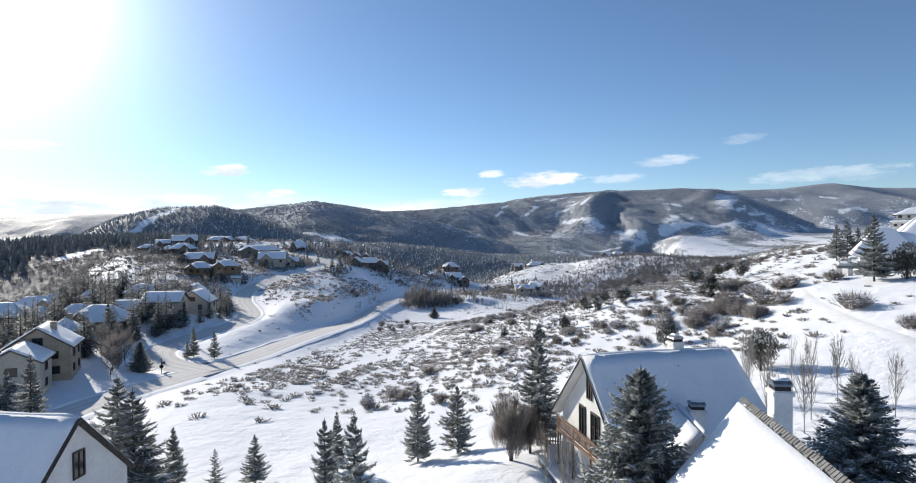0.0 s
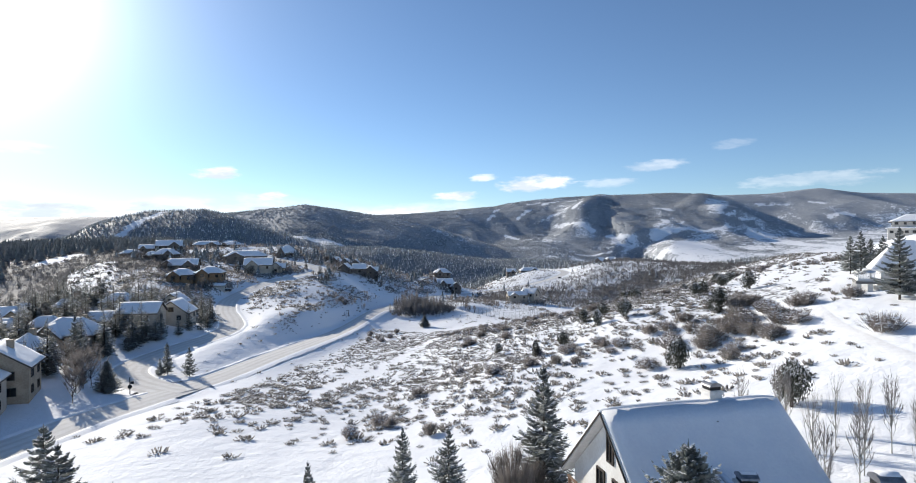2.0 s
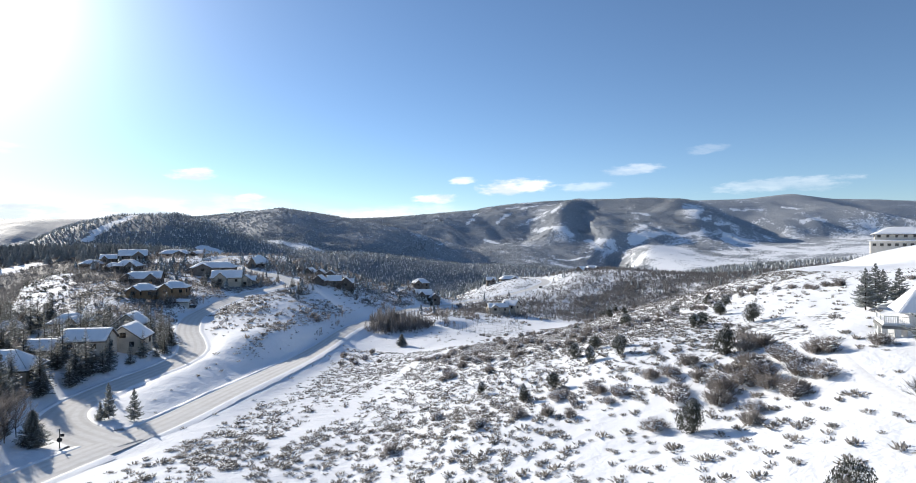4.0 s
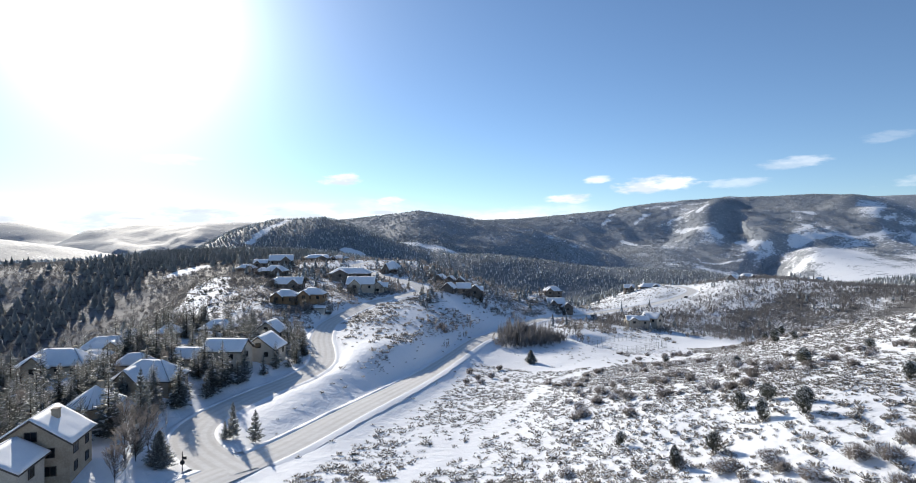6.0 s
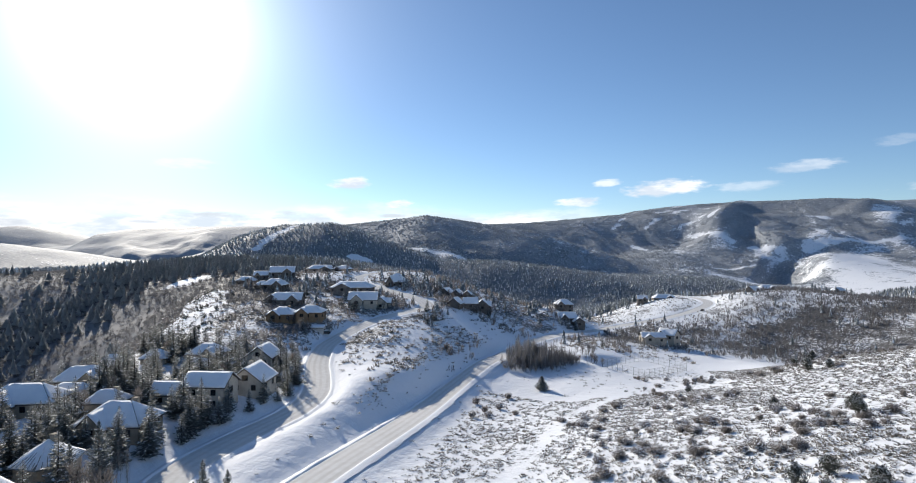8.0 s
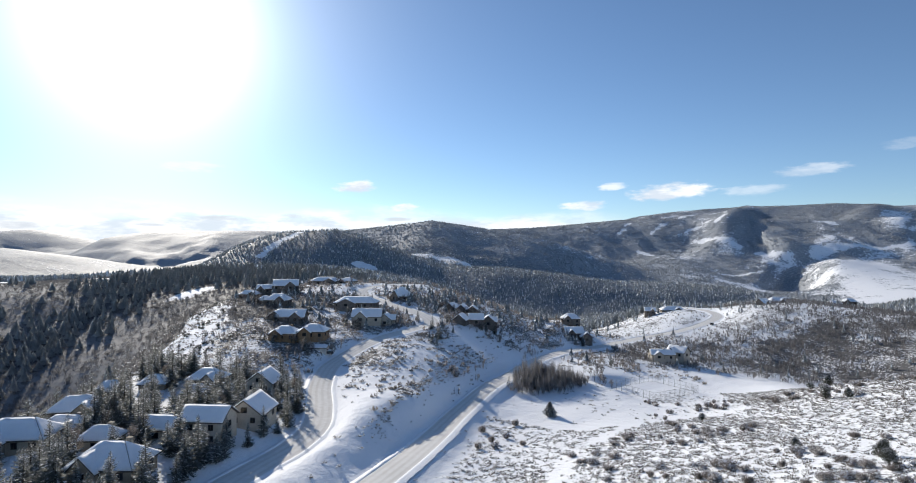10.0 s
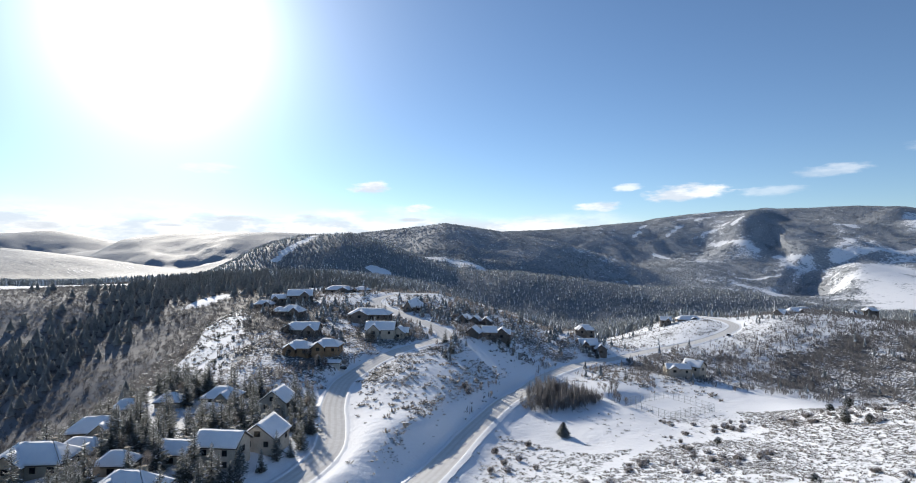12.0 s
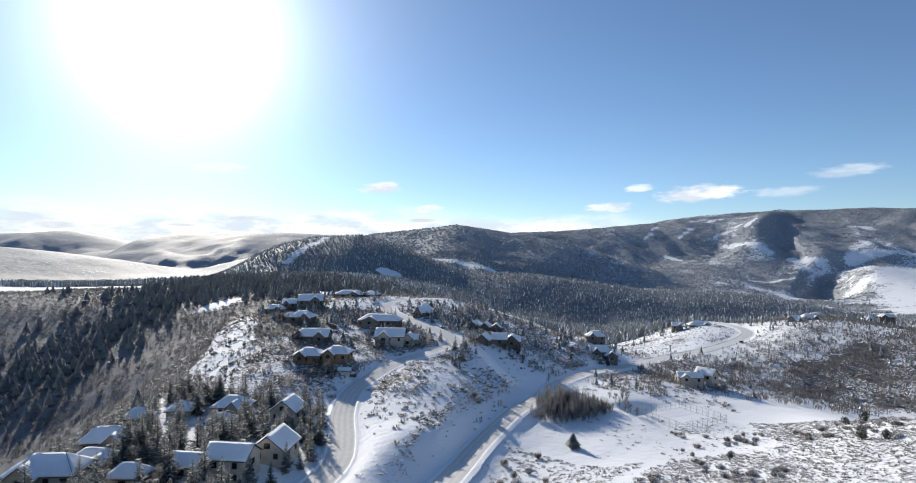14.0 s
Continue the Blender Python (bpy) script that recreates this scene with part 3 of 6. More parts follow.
class Shape:
    """Gathers boxes, tubes and polygons into one mesh."""

    def __init__(self):
        self.v, self.f, self.m = [], [], []

    def add(self, verts, faces, mi=0):
        o = len(self.v)
        self.v += [tuple(p) for p in verts]
        self.f += [tuple(i + o for i in q) for q in faces]
        self.m += [mi] * len(faces)
        return self

    def box(self, x0, y0, z0, x1, y1, z1, mi=0):
        v = [(x, y, z) for z in (z0, z1) for y in (y0, y1) for x in (x0, x1)]
        return self.add(v, [(0, 2, 3, 1), (4, 5, 7, 6), (0, 1, 5, 4), (1, 3, 7, 5), (3, 2, 6, 7), (2, 0, 4, 6)], mi)

    def tube(self, a, b, ra, rb, sides=6, mi=0):
        a, b = Vector(a), Vector(b)
        d = (b - a).normalized()
        p = d.orthogonal().normalized()
        q = d.cross(p)
        ring = [(math.cos(i * math.tau / sides), math.sin(i * math.tau / sides)) for i in range(sides)]
        v = [a + (p * c + q * s) * ra for c, s in ring] + [b + (p * c + q * s) * rb for c, s in ring]
        f = [(i, (i + 1) % sides, sides + (i + 1) % sides, sides + i) for i in range(sides)]
        return self.add(v, f + [tuple(range(sides))[::-1], tuple(range(sides, 2 * sides))], mi)

    def data(self, name, mats, smooth=False):
        return mesh_data(name, self.v, self.f, mats, self.m, smooth)


def scatter(template, places, mats, name):
    """One mesh of many copies of a few (verts, faces, mat) templates; places: x, y, z, scale xy, scale z, turn, template number."""
    V, F, M, o = [], [], [], 0
    for x, y, z, s, h, a, k in places:
        v, f, mi = template[int(k)]
        c, si = math.cos(a), math.sin(a)
        w = np.empty_like(v)
        w[:, 0] = (v[:, 0] * c - v[:, 1] * si) * s + x
        w[:, 1] = (v[:, 0] * si + v[:, 1] * c) * s + y
        w[:, 2] = v[:, 2] * h + z
        V.append(w)
        F.append(f + o)
        M.append(mi)
        o += len(v)
    V, F, M = np.concatenate(V), np.concatenate(F), np.concatenate(M)
    me = bpy.data.meshes.new(name)
    me.vertices.add(len(V))
    me.vertices.foreach_set("co", V.astype(np.float32).ravel())
    me.loops.add(len(F) * 3)
    me.loops.foreach_set("vertex_index", F.astype(np.int32).ravel())
    me.polygons.add(len(F))
    me.polygons.foreach_set("loop_start", np.arange(0, len(F) * 3, 3, dtype=np.int32))
    for m in mats:
        me.materials.append(m)
    me.polygons.foreach_set("material_index", M.astype(np.int32))
    me.update(calc_edges=True)
    me.validate()
    return me


# ---- ground ----
GX, GY = 530, 580
us = np.linspace(np.arcsinh(-4550 / 120), np.arcsinh(4300 / 120), GX)
vs = np.linspace(np.arcsinh(-500 / 120), np.arcsinh(4600 / 120), GY)
X, Y = np.meshgrid(np.sinh(us) * 120, np.sinh(vs) * 120 + 60)
Z = height(X, Y)
k = np.arange(GX * GY).reshape(GY, GX)
gf = np.stack([k[:-1, :-1], k[:-1, 1:], k[1:, 1:], k[1:, :-1]], -1).reshape(-1, 4)
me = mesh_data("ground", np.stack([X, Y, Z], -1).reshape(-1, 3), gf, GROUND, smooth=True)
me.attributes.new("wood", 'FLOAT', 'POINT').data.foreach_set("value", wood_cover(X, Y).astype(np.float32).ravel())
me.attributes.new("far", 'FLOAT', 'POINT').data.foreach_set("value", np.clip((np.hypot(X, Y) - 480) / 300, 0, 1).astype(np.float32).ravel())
# distance over which haze is coloured into the far woodland
me.attributes.new("haze_tone", 'FLOAT', 'POINT').data.foreach_set("value", np.clip((np.hypot(X, Y) - 1450) / 350, 0, 1).astype(np.float32).ravel())
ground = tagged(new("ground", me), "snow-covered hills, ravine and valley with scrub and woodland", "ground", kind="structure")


def sheet_height(x, y):
    """Height of the built ground sheet, between its corners."""
    fu = (np.arcsinh(np.asarray(x, float) / 120) - us[0]) / (us[1] - us[0])
    fv = (np.arcsinh((np.asarray(y, float) - 60) / 120) - vs[0]) / (vs[1] - vs[0])
    i, j = np.clip(fu.astype(int), 0, GX - 2), np.clip(fv.astype(int), 0, GY - 2)
    a, b = fu - i, fv - j
    return (Z[j, i] * (1 - a) + Z[j, i + 1] * a) * (1 - b) + (Z[j + 1, i] * (1 - a) + Z[j + 1, i + 1] * a) * b


def gz(x, y):
    return float(sheet_height(x, y))


# ---- roads: a packed bed with ploughed banks of snow ----
def road(name, line, half, label, other, gap):
    c = spline(line, 2.0)
    d = np.gradient(c[:, :2], axis=0)
    d /= np.linalg.norm(d, axis=1)[:, None]
    side = np.stack([d[:, 1], -d[:, 0]], 1)
    offs = np.array([-half - 0.0, -half * 0.5, 0, half * 0.5, half])
    lift = np.array([0.0, 0.05, 0.08, 0.05, 0.0])
    V = np.stack([np.concatenate([c[i, :2] + side[i] * o, [c[i, 2] + l]]) for i in range(len(c)) for o, l in zip(offs, lift)])
    m = len(offs)
    F = [(i * m + j, i * m + j + 1, (i + 1) * m + j + 1, (i + 1) * m + j) for i in range(len(c) - 1) for j in range(m - 1)]
    me = mesh_data(name, V, F, ROAD, smooth=True)
    me.attributes.new("across", 'FLOAT', 'POINT').data.foreach_set("value", np.tile(offs / half, len(c)).astype(np.float32))
    ob = tagged(new(name, me), label, "road", kind="structure")
    for sgn in (-1, 1):
        prof = ((0.0, -0.1), (0.2, 0.13), (0.5, 0.27), (0.9, 0.17), (2.2, -0.35))
        V = []
        for i in range(len(c)):
            x, y = c[i, :2]
            a = 0.75 + 0.95 * float(wave(np.array(x * 1.0 + sgn * 40), np.array(y), 6, 8, 3))
            for o, l in prof:
                p = c[i, :2] + side[i] * sgn * (half - 0.15 + o * (0.8 + 0.3 * a))
                V.append((p[0], p[1], c[i, 2] + l * a * (1.0 if sgn < 0 or l < 0 else 0.45)))
        m2 = len(prof)
        mid = np.array([V[i * m2 + 2] for i in range(len(c))])
        open_, _ = along(mid[:, 0], mid[:, 1], other)
        F = [(i * m2 + j, i * m2 + j + 1, (i + 1) * m2 + j + 1, (i + 1) * m2 + j)[::sgn] for i in range(len(c) - 1) if open_[i] > gap for j in range(m2 - 1)]
        part("snow_bank", mesh_data("snow_bank", V, F, SNOW, smooth=True), ob, "ploughed bank of snow along the road")
    return ob


FOOTPATH = [(70, 120), (62, 104), (57, 94), (53.5, 85), (51, 76), (48.3, 66), (46.7, 58), (46, 50)]
fp = spline([(a, b, 0) for a, b in FOOTPATH], 1.0)
V = []
for i, (a, b, _) in enumerate(fp):
    q = fp[min(i + 1, len(fp) - 1)] - fp[max(i - 1, 0)]
    q = q / np.linalg.norm(q)
    for o in (-1.3, -0.6, 0, 0.6, 1.3):
        px, py = a + q[1] * o, b - q[0] * o
        V.append((px, py, gz(px, py) + (0.03 if abs(o) < 1 else -0.08)))
fme = mesh_data("footpath", V, [(i * 5 + j, i * 5 + j + 1, i * 5 + j + 6, i * 5 + j + 5) for i in range(len(fp) - 1) for j in range(4)], TRODDEN, smooth=True)
fme.attributes.new("across", 'FLOAT', 'POINT').data.foreach_set("value", np.tile(np.array((-1, -0.5, 0, 0.5, 1), np.float32), len(fp)))
tagged(new("footpath", fme), "trodden track in the snow below the mansion", "path", kind="structure")
road("road", ROAD_LOW, 3.9, "road of packed snow with wheel tracks between ploughed banks", HIGH, 5.2)
road("road", ROAD_HIGH, 4.1, "bending side road of packed snow between ploughed banks", LOW, 5.2)


# ---- plant templates: unit height and unit radius ----
def arrays(v, f, m):
    return np.array(v, float), np.array(f, int), np.array(m, int)


def spruce_shape(boughs, pairs, snowy, seed, bare=0.08, wide=0.30, full=0.9, broad=0.34, under=True):
    """A leader with separate drooping boughs, each a frond of needled twigs; some carry snow."""
    rng = random.Random(seed)
    v, f, m = [], [], []

    def tri(a, b, c, mi):
        o = len(v)
        v.extend((a, b, c))
        f.append((o, o + 1, o + 2))
        m.append(mi)
    lobes = [rng.random() * 6.3 for _ in range(3)]
    for i in range(boughs):
        tier = 7 if pairs >= 10 else 1
        t = min(0.985, ((i // tier + 0.8 * rng.random()) / (boughs // tier)) ** 1.08)
        z = bare + (0.97 - bare) * t
        a = i * 2.39996 + rng.uniform(-0.5, 0.5)
        env = (1 - t) ** full * (1 + 0.10 * math.sin(2 * a + lobes[0]) + 0.10 * math.sin(9 * t + lobes[1])) + 0.025
        if t < 0.07:
            env *= 0.75
        ln = env * rng.uniform(0.66, 1.14)
        if rng.random() < 0.12:
            ln *= 0.6
        ca, sa = math.cos(a), math.sin(a)
        lift = -0.10 * (1 - t) + 0.06 * t + rng.uniform(-0.02, 0.02)

        def at(q):
            return Vector((ln * q * ca, ln * q * sa, z + ln * (lift * 1.2 * q + 0.10 * q ** 3) * 0.9))
        tw = wide * ln + 0.02
        for s in range(pairs):
            q = 0.14 + 0.86 * (s + 0.3 * rng.random()) / pairs
            p = at(q)
            reach = tw * (1.12 - 0.8 * q) * rng.uniform(0.7, 1.15)
            half = ln / pairs * broad + 0.005
            for sg in (-1, 1):
                tip = p + Vector((ca * 0.75 - sg * sa, sa * 0.75 + sg * ca, rng.uniform(-0.30, 0.16) * 0.5)) * reach
                b0, b1 = p - Vector((ca, sa, 0)) * half, p + Vector((ca, sa, 0.01)) * half
                tri(b0, b1, tip, 0)
                if under:
                    tri(b0, p + Vector((0, 0, -rng.uniform(0.008, 0.024))), tip + Vector((0, 0, rng.uniform(-0.012, 0.012))), 0)
                if rng.random() < snowy * (0.35 + 0.75 * q):
                    up = Vector((0, 0, 0.005))
                    k = rng.uniform(0.45, 0.95)
                    tri(b0 + up, b1 + up, p + (tip - p) * k + up, 1)
        e = at(1.0)
        tri(e - Vector((sa, -ca, 0)) * 0.02, e + Vector((sa, -ca, 0)) * 0.02, at(1.1), 0)
    for k in range(4):
        c, d = math.cos(k * 1.57) * 0.022, math.sin(k * 1.57) * 0.022
        tri((c, d, 0.93), (-d, c, 0.93), (0, 0, 1.0), 0)
    return arrays([tuple(p) for p in v], f, m)


def twig_shape(count, spread, seed, snowy=0.12, width=0.02, low=0.0, leafy=False):
    """A dome of bare forked twigs from a few stems, with bits of snow caught in it."""
    rng = random.Random(seed)
    v, f, m = [], [], []
    for i in range(count):
        a, q = rng.random() * math.tau, math.sqrt(rng.random())
        bx, by = 0.35 * q * math.cos(a) * spread, 0.35 * q * math.sin(a) * spread
        lean = q * rng.uniform(0.55, 1.0)
        h = rng.uniform(0.55, 1.0) * math.sqrt(max(0.05, 1 - 0.75 * lean * lean))
        b2 = a + rng.uniform(-0.5, 0.5)
        tip = (lean * math.cos(b2) * spread, lean * math.sin(b2) * spread, h)
        s = rng.uniform(low, 0.35)
        st = (bx + (tip[0] - bx) * s, by + (tip[1] - by) * s, h * s)
        px, py = -math.sin(b2 + 1.0) * width, math.cos(b2 + 1.0) * width
        for k in range(3):
            o = len(v)
            e = tuple(tip[c] + rng.uniform(-0.13, 0.13) * (k > 0) for c in range(3))
            mid = tuple(st[c] + (e[c] - st[c]) * (0.0 if k == 0 else 0.45) for c in range(3))
            v += [(mid[0] - px, mid[1] - py, mid[2]), (mid[0] + px, mid[1] + py, mid[2]), e]
            f.append((o, o + 1, o + 2))
            m.append(0)
        if rng.random() < snowy:
            o = len(v)
            c = tuple(st[c] + (tip[c] - st[c]) * rng.uniform(0.4, 0.95) for c in range(3))
            w = rng.uniform(0.04, 0.10)
            v += [(c[0] - w, c[1], c[2]), (c[0] + w, c[1] - w, c[2]), (c[0], c[1] + w, c[2] + w * 0.4)]
            f.append((o, o + 1, o + 2))
            m.append(1)
    return arrays(v, f, m)


def joined(*shapes):
    start = np.cumsum([0] + [len(q[0]) for q in shapes])
    return np.concatenate([q[0] for q in shapes]), np.concatenate([q[1] + o for q, o in zip(shapes, start)]), np.concatenate([q[2] for q in shapes])


def sage_shape(count, seed, fine=1.0):
    """A low cushion of short leafy sprays that fan out from the root, capped with bits of snow."""
    rng = random.Random(seed)
    v, f, m = [], [], []
    for i in range(count):
        a, q = rng.random() * math.tau, math.sqrt(rng.random())
        bx, by, bz = 0.55 * q * math.cos(a), 0.55 * q * math.sin(a), rng.uniform(0.0, 0.3) * (1 - q)
        turn = rng.random() * math.tau
        w = rng.uniform(0.13, 0.24) * fine
        dx, dy = math.cos(turn) * w, math.sin(turn) * w
        tip = (0.95 * q * math.cos(a) + rng.uniform(-0.12, 0.12), 0.95 * q * math.sin(a) + rng.uniform(-0.12, 0.12), (1.0 - 0.5 * q * q) * rng.uniform(0.62, 1.0))
        o = len(v)
        v += [(bx - dx, by - dy, bz), (bx + dx, by + dy, bz), tip, (tip[0] + dy * 0.8, tip[1] - dx * 0.8, tip[2] * 0.8)]
        f += [(o, o + 1, o + 2), (o, o + 2, o + 3)]
        m += [0, 0]
        if rng.random() < 0.42:
            o = len(v)
            h = w * 1.15
            z = tip[2] * rng.uniform(0.75, 1.0) + 0.03
            cx, cy = tip[0] * 0.8, tip[1] * 0.8
            v += [(cx - h, cy - h * 0.6, z), (cx + h, cy - h * 0.3, z - 0.03), (cx, cy + h, z + 0.03)]
            f.append((o, o + 1, o + 2))
            m.append(1)
    return arrays(v, f, m)


def clump_shape(count, seed, snowy=0.2, size=0.16):
    """A rounded evergreen: many small sprays filling an uneven egg."""
    rng = random.Random(seed)
    v, f, m = [], [], []
    lobes = [(rng.uniform(-0.35, 0.35), rng.uniform(-0.35, 0.35), rng.uniform(0.3, 0.7), rng.uniform(0.4, 0.62)) for _ in range(6)] + [(0, 0, 0.75, 0.32)]
    for i in range(count):
        cx, cy, cz, r = lobes[i % len(lobes)]
        d = Vector((rng.gauss(0, 1), rng.gauss(0, 1), rng.gauss(0, 1))).normalized()
        q = rng.uniform(0.55, 1.05) * r
        c = Vector((cx, cy, cz)) + Vector((d.x * q, d.y * q, d.z * q * 0.65))
        if c.z < 0:
            continue
        u = d.orthogonal().normalized() * size * rng.uniform(0.5, 1.2)
        w = d.cross(u).normalized() * size * rng.uniform(0.4, 0.9)
        tip = c + d * size * rng.uniform(0.3, 1.1)
        o = len(v)
        v += [tuple(c - u), tuple(c + u), tuple(tip + w * 0.4), tuple(c - w), tuple(c + w)]
        f += [(o, o + 1, o + 2), (o + 3, o + 4, o + 2)]
        m += [1, 0] if d.z > 0.35 and rng.random() < snowy * 2 else [0, 0]
    return arrays(v, f, m)


def bare_tree_shape(seed, limbs=12, twigs=5, sides=5, fan=0.5):
    """A thin bare tree: forked trunk, steeply rising limbs and a haze of fine twigs."""
    rng = random.Random(seed)
    s = Shape()
    bend = (rng.uniform(-0.05, 0.05), rng.uniform(-0.05, 0.05))
    s.tube((0, 0, -0.03), (bend[0], bend[1], 0.5), 0.026, 0.014, sides)
    s.tube((bend[0], bend[1], 0.5), (bend[0] * 1.5, bend[1] * 1.5, 0.96), 0.012, 0.002, sides)
    tw = Shape()
    for i in range(limbs):
        z = 0.10 + 0.62 * rng.random()
        a = rng.random() * math.tau
        top = rng.uniform(max(z + 0.12, 0.42), 0.98)
        ln = rng.uniform(0.55, 1.0) * math.sqrt(max(0.02, 1 - ((top - 0.48) / 0.54) ** 2)) * (0.5 + fan)
        b = (bend[0] * z, bend[1] * z, z)
        e = (b[0] + ln * math.cos(a), b[1] + ln * math.sin(a), top)
        k = (b[0] + (e[0] - b[0]) * 0.55, b[1] + (e[1] - b[1]) * 0.55, b[2] + (e[2] - b[2]) * 0.42)
        s.tube(b, k, 0.008, 0.005, 3)
        s.tube(k, e, 0.005, 0.0015, 3)
        for j in range(twigs):
            q = rng.uniform(0.0, 1.0)
            p = tuple(k[c] + (e[c] - k[c]) * q for c in range(3))
            d = 0.22 * rng.uniform(0.5, 1.0)
            t = (p[0] + rng.gauss(0, 0.6) * d + 0.4 * d * math.cos(a), p[1] + rng.gauss(0, 0.6) * d + 0.4 * d * math.sin(a), p[2] + rng.uniform(0.1, 0.75) * d)
            w = 0.0055
            tw.add([(p[0] - w, p[1] + w, p[2]), (p[0] + w, p[1] - w, p[2]), t], [(0, 1, 2)])
    return s, tw


def far_conifer_shape(seed, sides=6, tiers=4, snowy=True):
    rng = random.Random(seed)
    v, f = [], []
    for t in range(tiers):
        z0, z1 = 0.08 + 0.8 * t / tiers, 0.08 + 0.8 * t / tiers + 0.42 - 0.03 * t
        r = (1 - t / tiers) ** 0.9 * rng.uniform(0.85, 1.1)
        o = len(v)
        for i in range(sides):
            q = r * (rng.uniform(0.3, 0.55) if sides > 8 and i % 2 else rng.uniform(0.75, 1.15))
            v.append((q * math.cos(i * math.tau / sides + t), q * math.sin(i * math.tau / sides + t), z0 + rng.uniform(-0.05, 0.05)))
        v.append((0, 0, min(z1, 1.0)))
        f += [(o + i, o + (i + 1) % sides, o + sides) for i in range(sides)]
    return arrays(v, f, [1 if snowy and i % 9 == 0 else 0 for i in range(len(f))])


def template_mesh(name, tpl, mats):
    return scatter([tpl], [(0, 0, 0, 1, 1, 0, 0)], mats, name)


def trunk_mesh(r=0.05):
    return Shape().tube((0, 0, -0.04), (0, 0, 0.5), r, r * 0.6, 7).tube((0, 0, 0.5), (0, 0, 0.94), r * 0.6, r * 0.05, 7).data("trunk", BARK)


# ---- plants as things ----
PROTO = {}


def planted(kind, number, x, y, radius, tall, turn, label, category, group, sink=0.1):
    m = pose(x, y, gz(x, y) - sink, 0, 0, turn)
    key = (kind, number, label)
    if key in PROTO:
        ob = copy_thing(PROTO[key], m)
    else:
        ob = PROTO[key] = new(kind)
        for name, me in MESHES[kind][number]:
            part(name, me, ob)
        ob.matrix_basis = m
        tagged(ob, label, category, group)
    ob.scale = (radius, radius, tall)
    return ob


def clumps(seed, count, twigs):
    """Uneven tufts of twigs that together make the ragged crown of a shrub."""
    rng = random.Random(seed)
    out = []
    for i in range(count):
        a, q, k = rng.random() * math.tau, 0.62 * math.sqrt(rng.random()), rng.uniform(0.30, 0.48)
        v, f, m = twig_shape(twigs, 1.0, seed * 20 + i, 0.0, 0.010, 0.0)
        out.append((v * np.array((k, k, k * 0.9)) + np.array((q * math.cos(a), q * math.sin(a), 0.12 + rng.random() * (0.72 - 0.55 * q) * 0.75)), f, m))
    return out


def multi_stem(seed):
    """Several stems that fan out from one root."""
    rng = random.Random(seed)
    s = Shape().tube((0, 0, -0.05), (0.01, 0, 0.16), 0.07, 0.055, 7)
    for i in range(9):
        a, r = i * 0.7 + rng.uniform(-0.2, 0.2), rng.uniform(0.2, 0.75)
        k = (r * 0.35 * math.cos(a), r * 0.35 * math.sin(a), 0.42)
        s.tube((0, 0, 0.12), k, 0.035, 0.018, 5).tube(k, (r * math.cos(a), r * math.sin(a), rng.uniform(0.72, 0.95) * (1 - 0.25 * r)), 0.018, 0.003, 5)
    return s.data("stems", BARK)


def bare_parts(seed, limbs, twigs, bark, fan=0.5):
    s, tw = bare_tree_shape(seed, limbs, twigs, 5, fan)
    return [("trunk", s.data("trunk", bark)), ("branchwork", tw.data("branchwork", TWIG))]


MESHES = {
    "spruce_tree": [[("trunk", trunk_mesh()), ("crown", template_mesh("crown", spruce_shape(126, 12, 0.75, s, 0.11, 0.36, 0.88, 0.24), [FROSTED, SNOW]))] for s in (1, 2, 3)],
    "snowy_spruce": [[("trunk", trunk_mesh()), ("crown", template_mesh("crown", spruce_shape(430, 9, 0.62, 25, 0.04, 0.30, 0.74, 0.26), [FROSTED, SNOW]))]],
    "tall_shrub": [[("stems", multi_stem(s)), ("branchwork", template_mesh("branchwork", joined(*clumps(s, 15, 170)), [TWIG, SNOW]))] for s in (26, 27)],
    "young_spruce": [[("trunk", trunk_mesh(0.06)), ("crown", template_mesh("crown", spruce_shape(80, 6, 0.36, s, 0.04), [NEEDLE, SNOW]))] for s in (4, 5)],
    "conifer": [[("trunk", trunk_mesh(0.06)), ("crown", template_mesh("crown", spruce_shape(110, 4, 0.22, s, 0.05, 0.42, 0.80, 0.6, False), [NEEDLE, SNOW]))] for s in (6, 7, 8)],
    "scrub_bush": [[("stem", Shape().tube((0, 0, -0.1), (0.02, 0.03, 0.35), 0.04, 0.02, 5).data("stem", BARK)), ("branchwork", template_mesh("branchwork", twig_shape(190, 1.0, s, 0.85, 0.015), [TWIG, SNOW]))] for s in (9, 10, 11)],
    "juniper": [[("stem", trunk_mesh(0.07)), ("foliage", template_mesh("foliage", clump_shape(2600, s, 0.30, 0.05), [JUNIPER, SNOW]))] for s in (12, 13)],
    "bare_tree": [bare_parts(s, 46, 30, BARK) for s in (14, 15, 16)],
    "aspen_tree": [bare_parts(s, 30, 12, ASPEN, 0.0) for s in (17, 18, 19)],
}


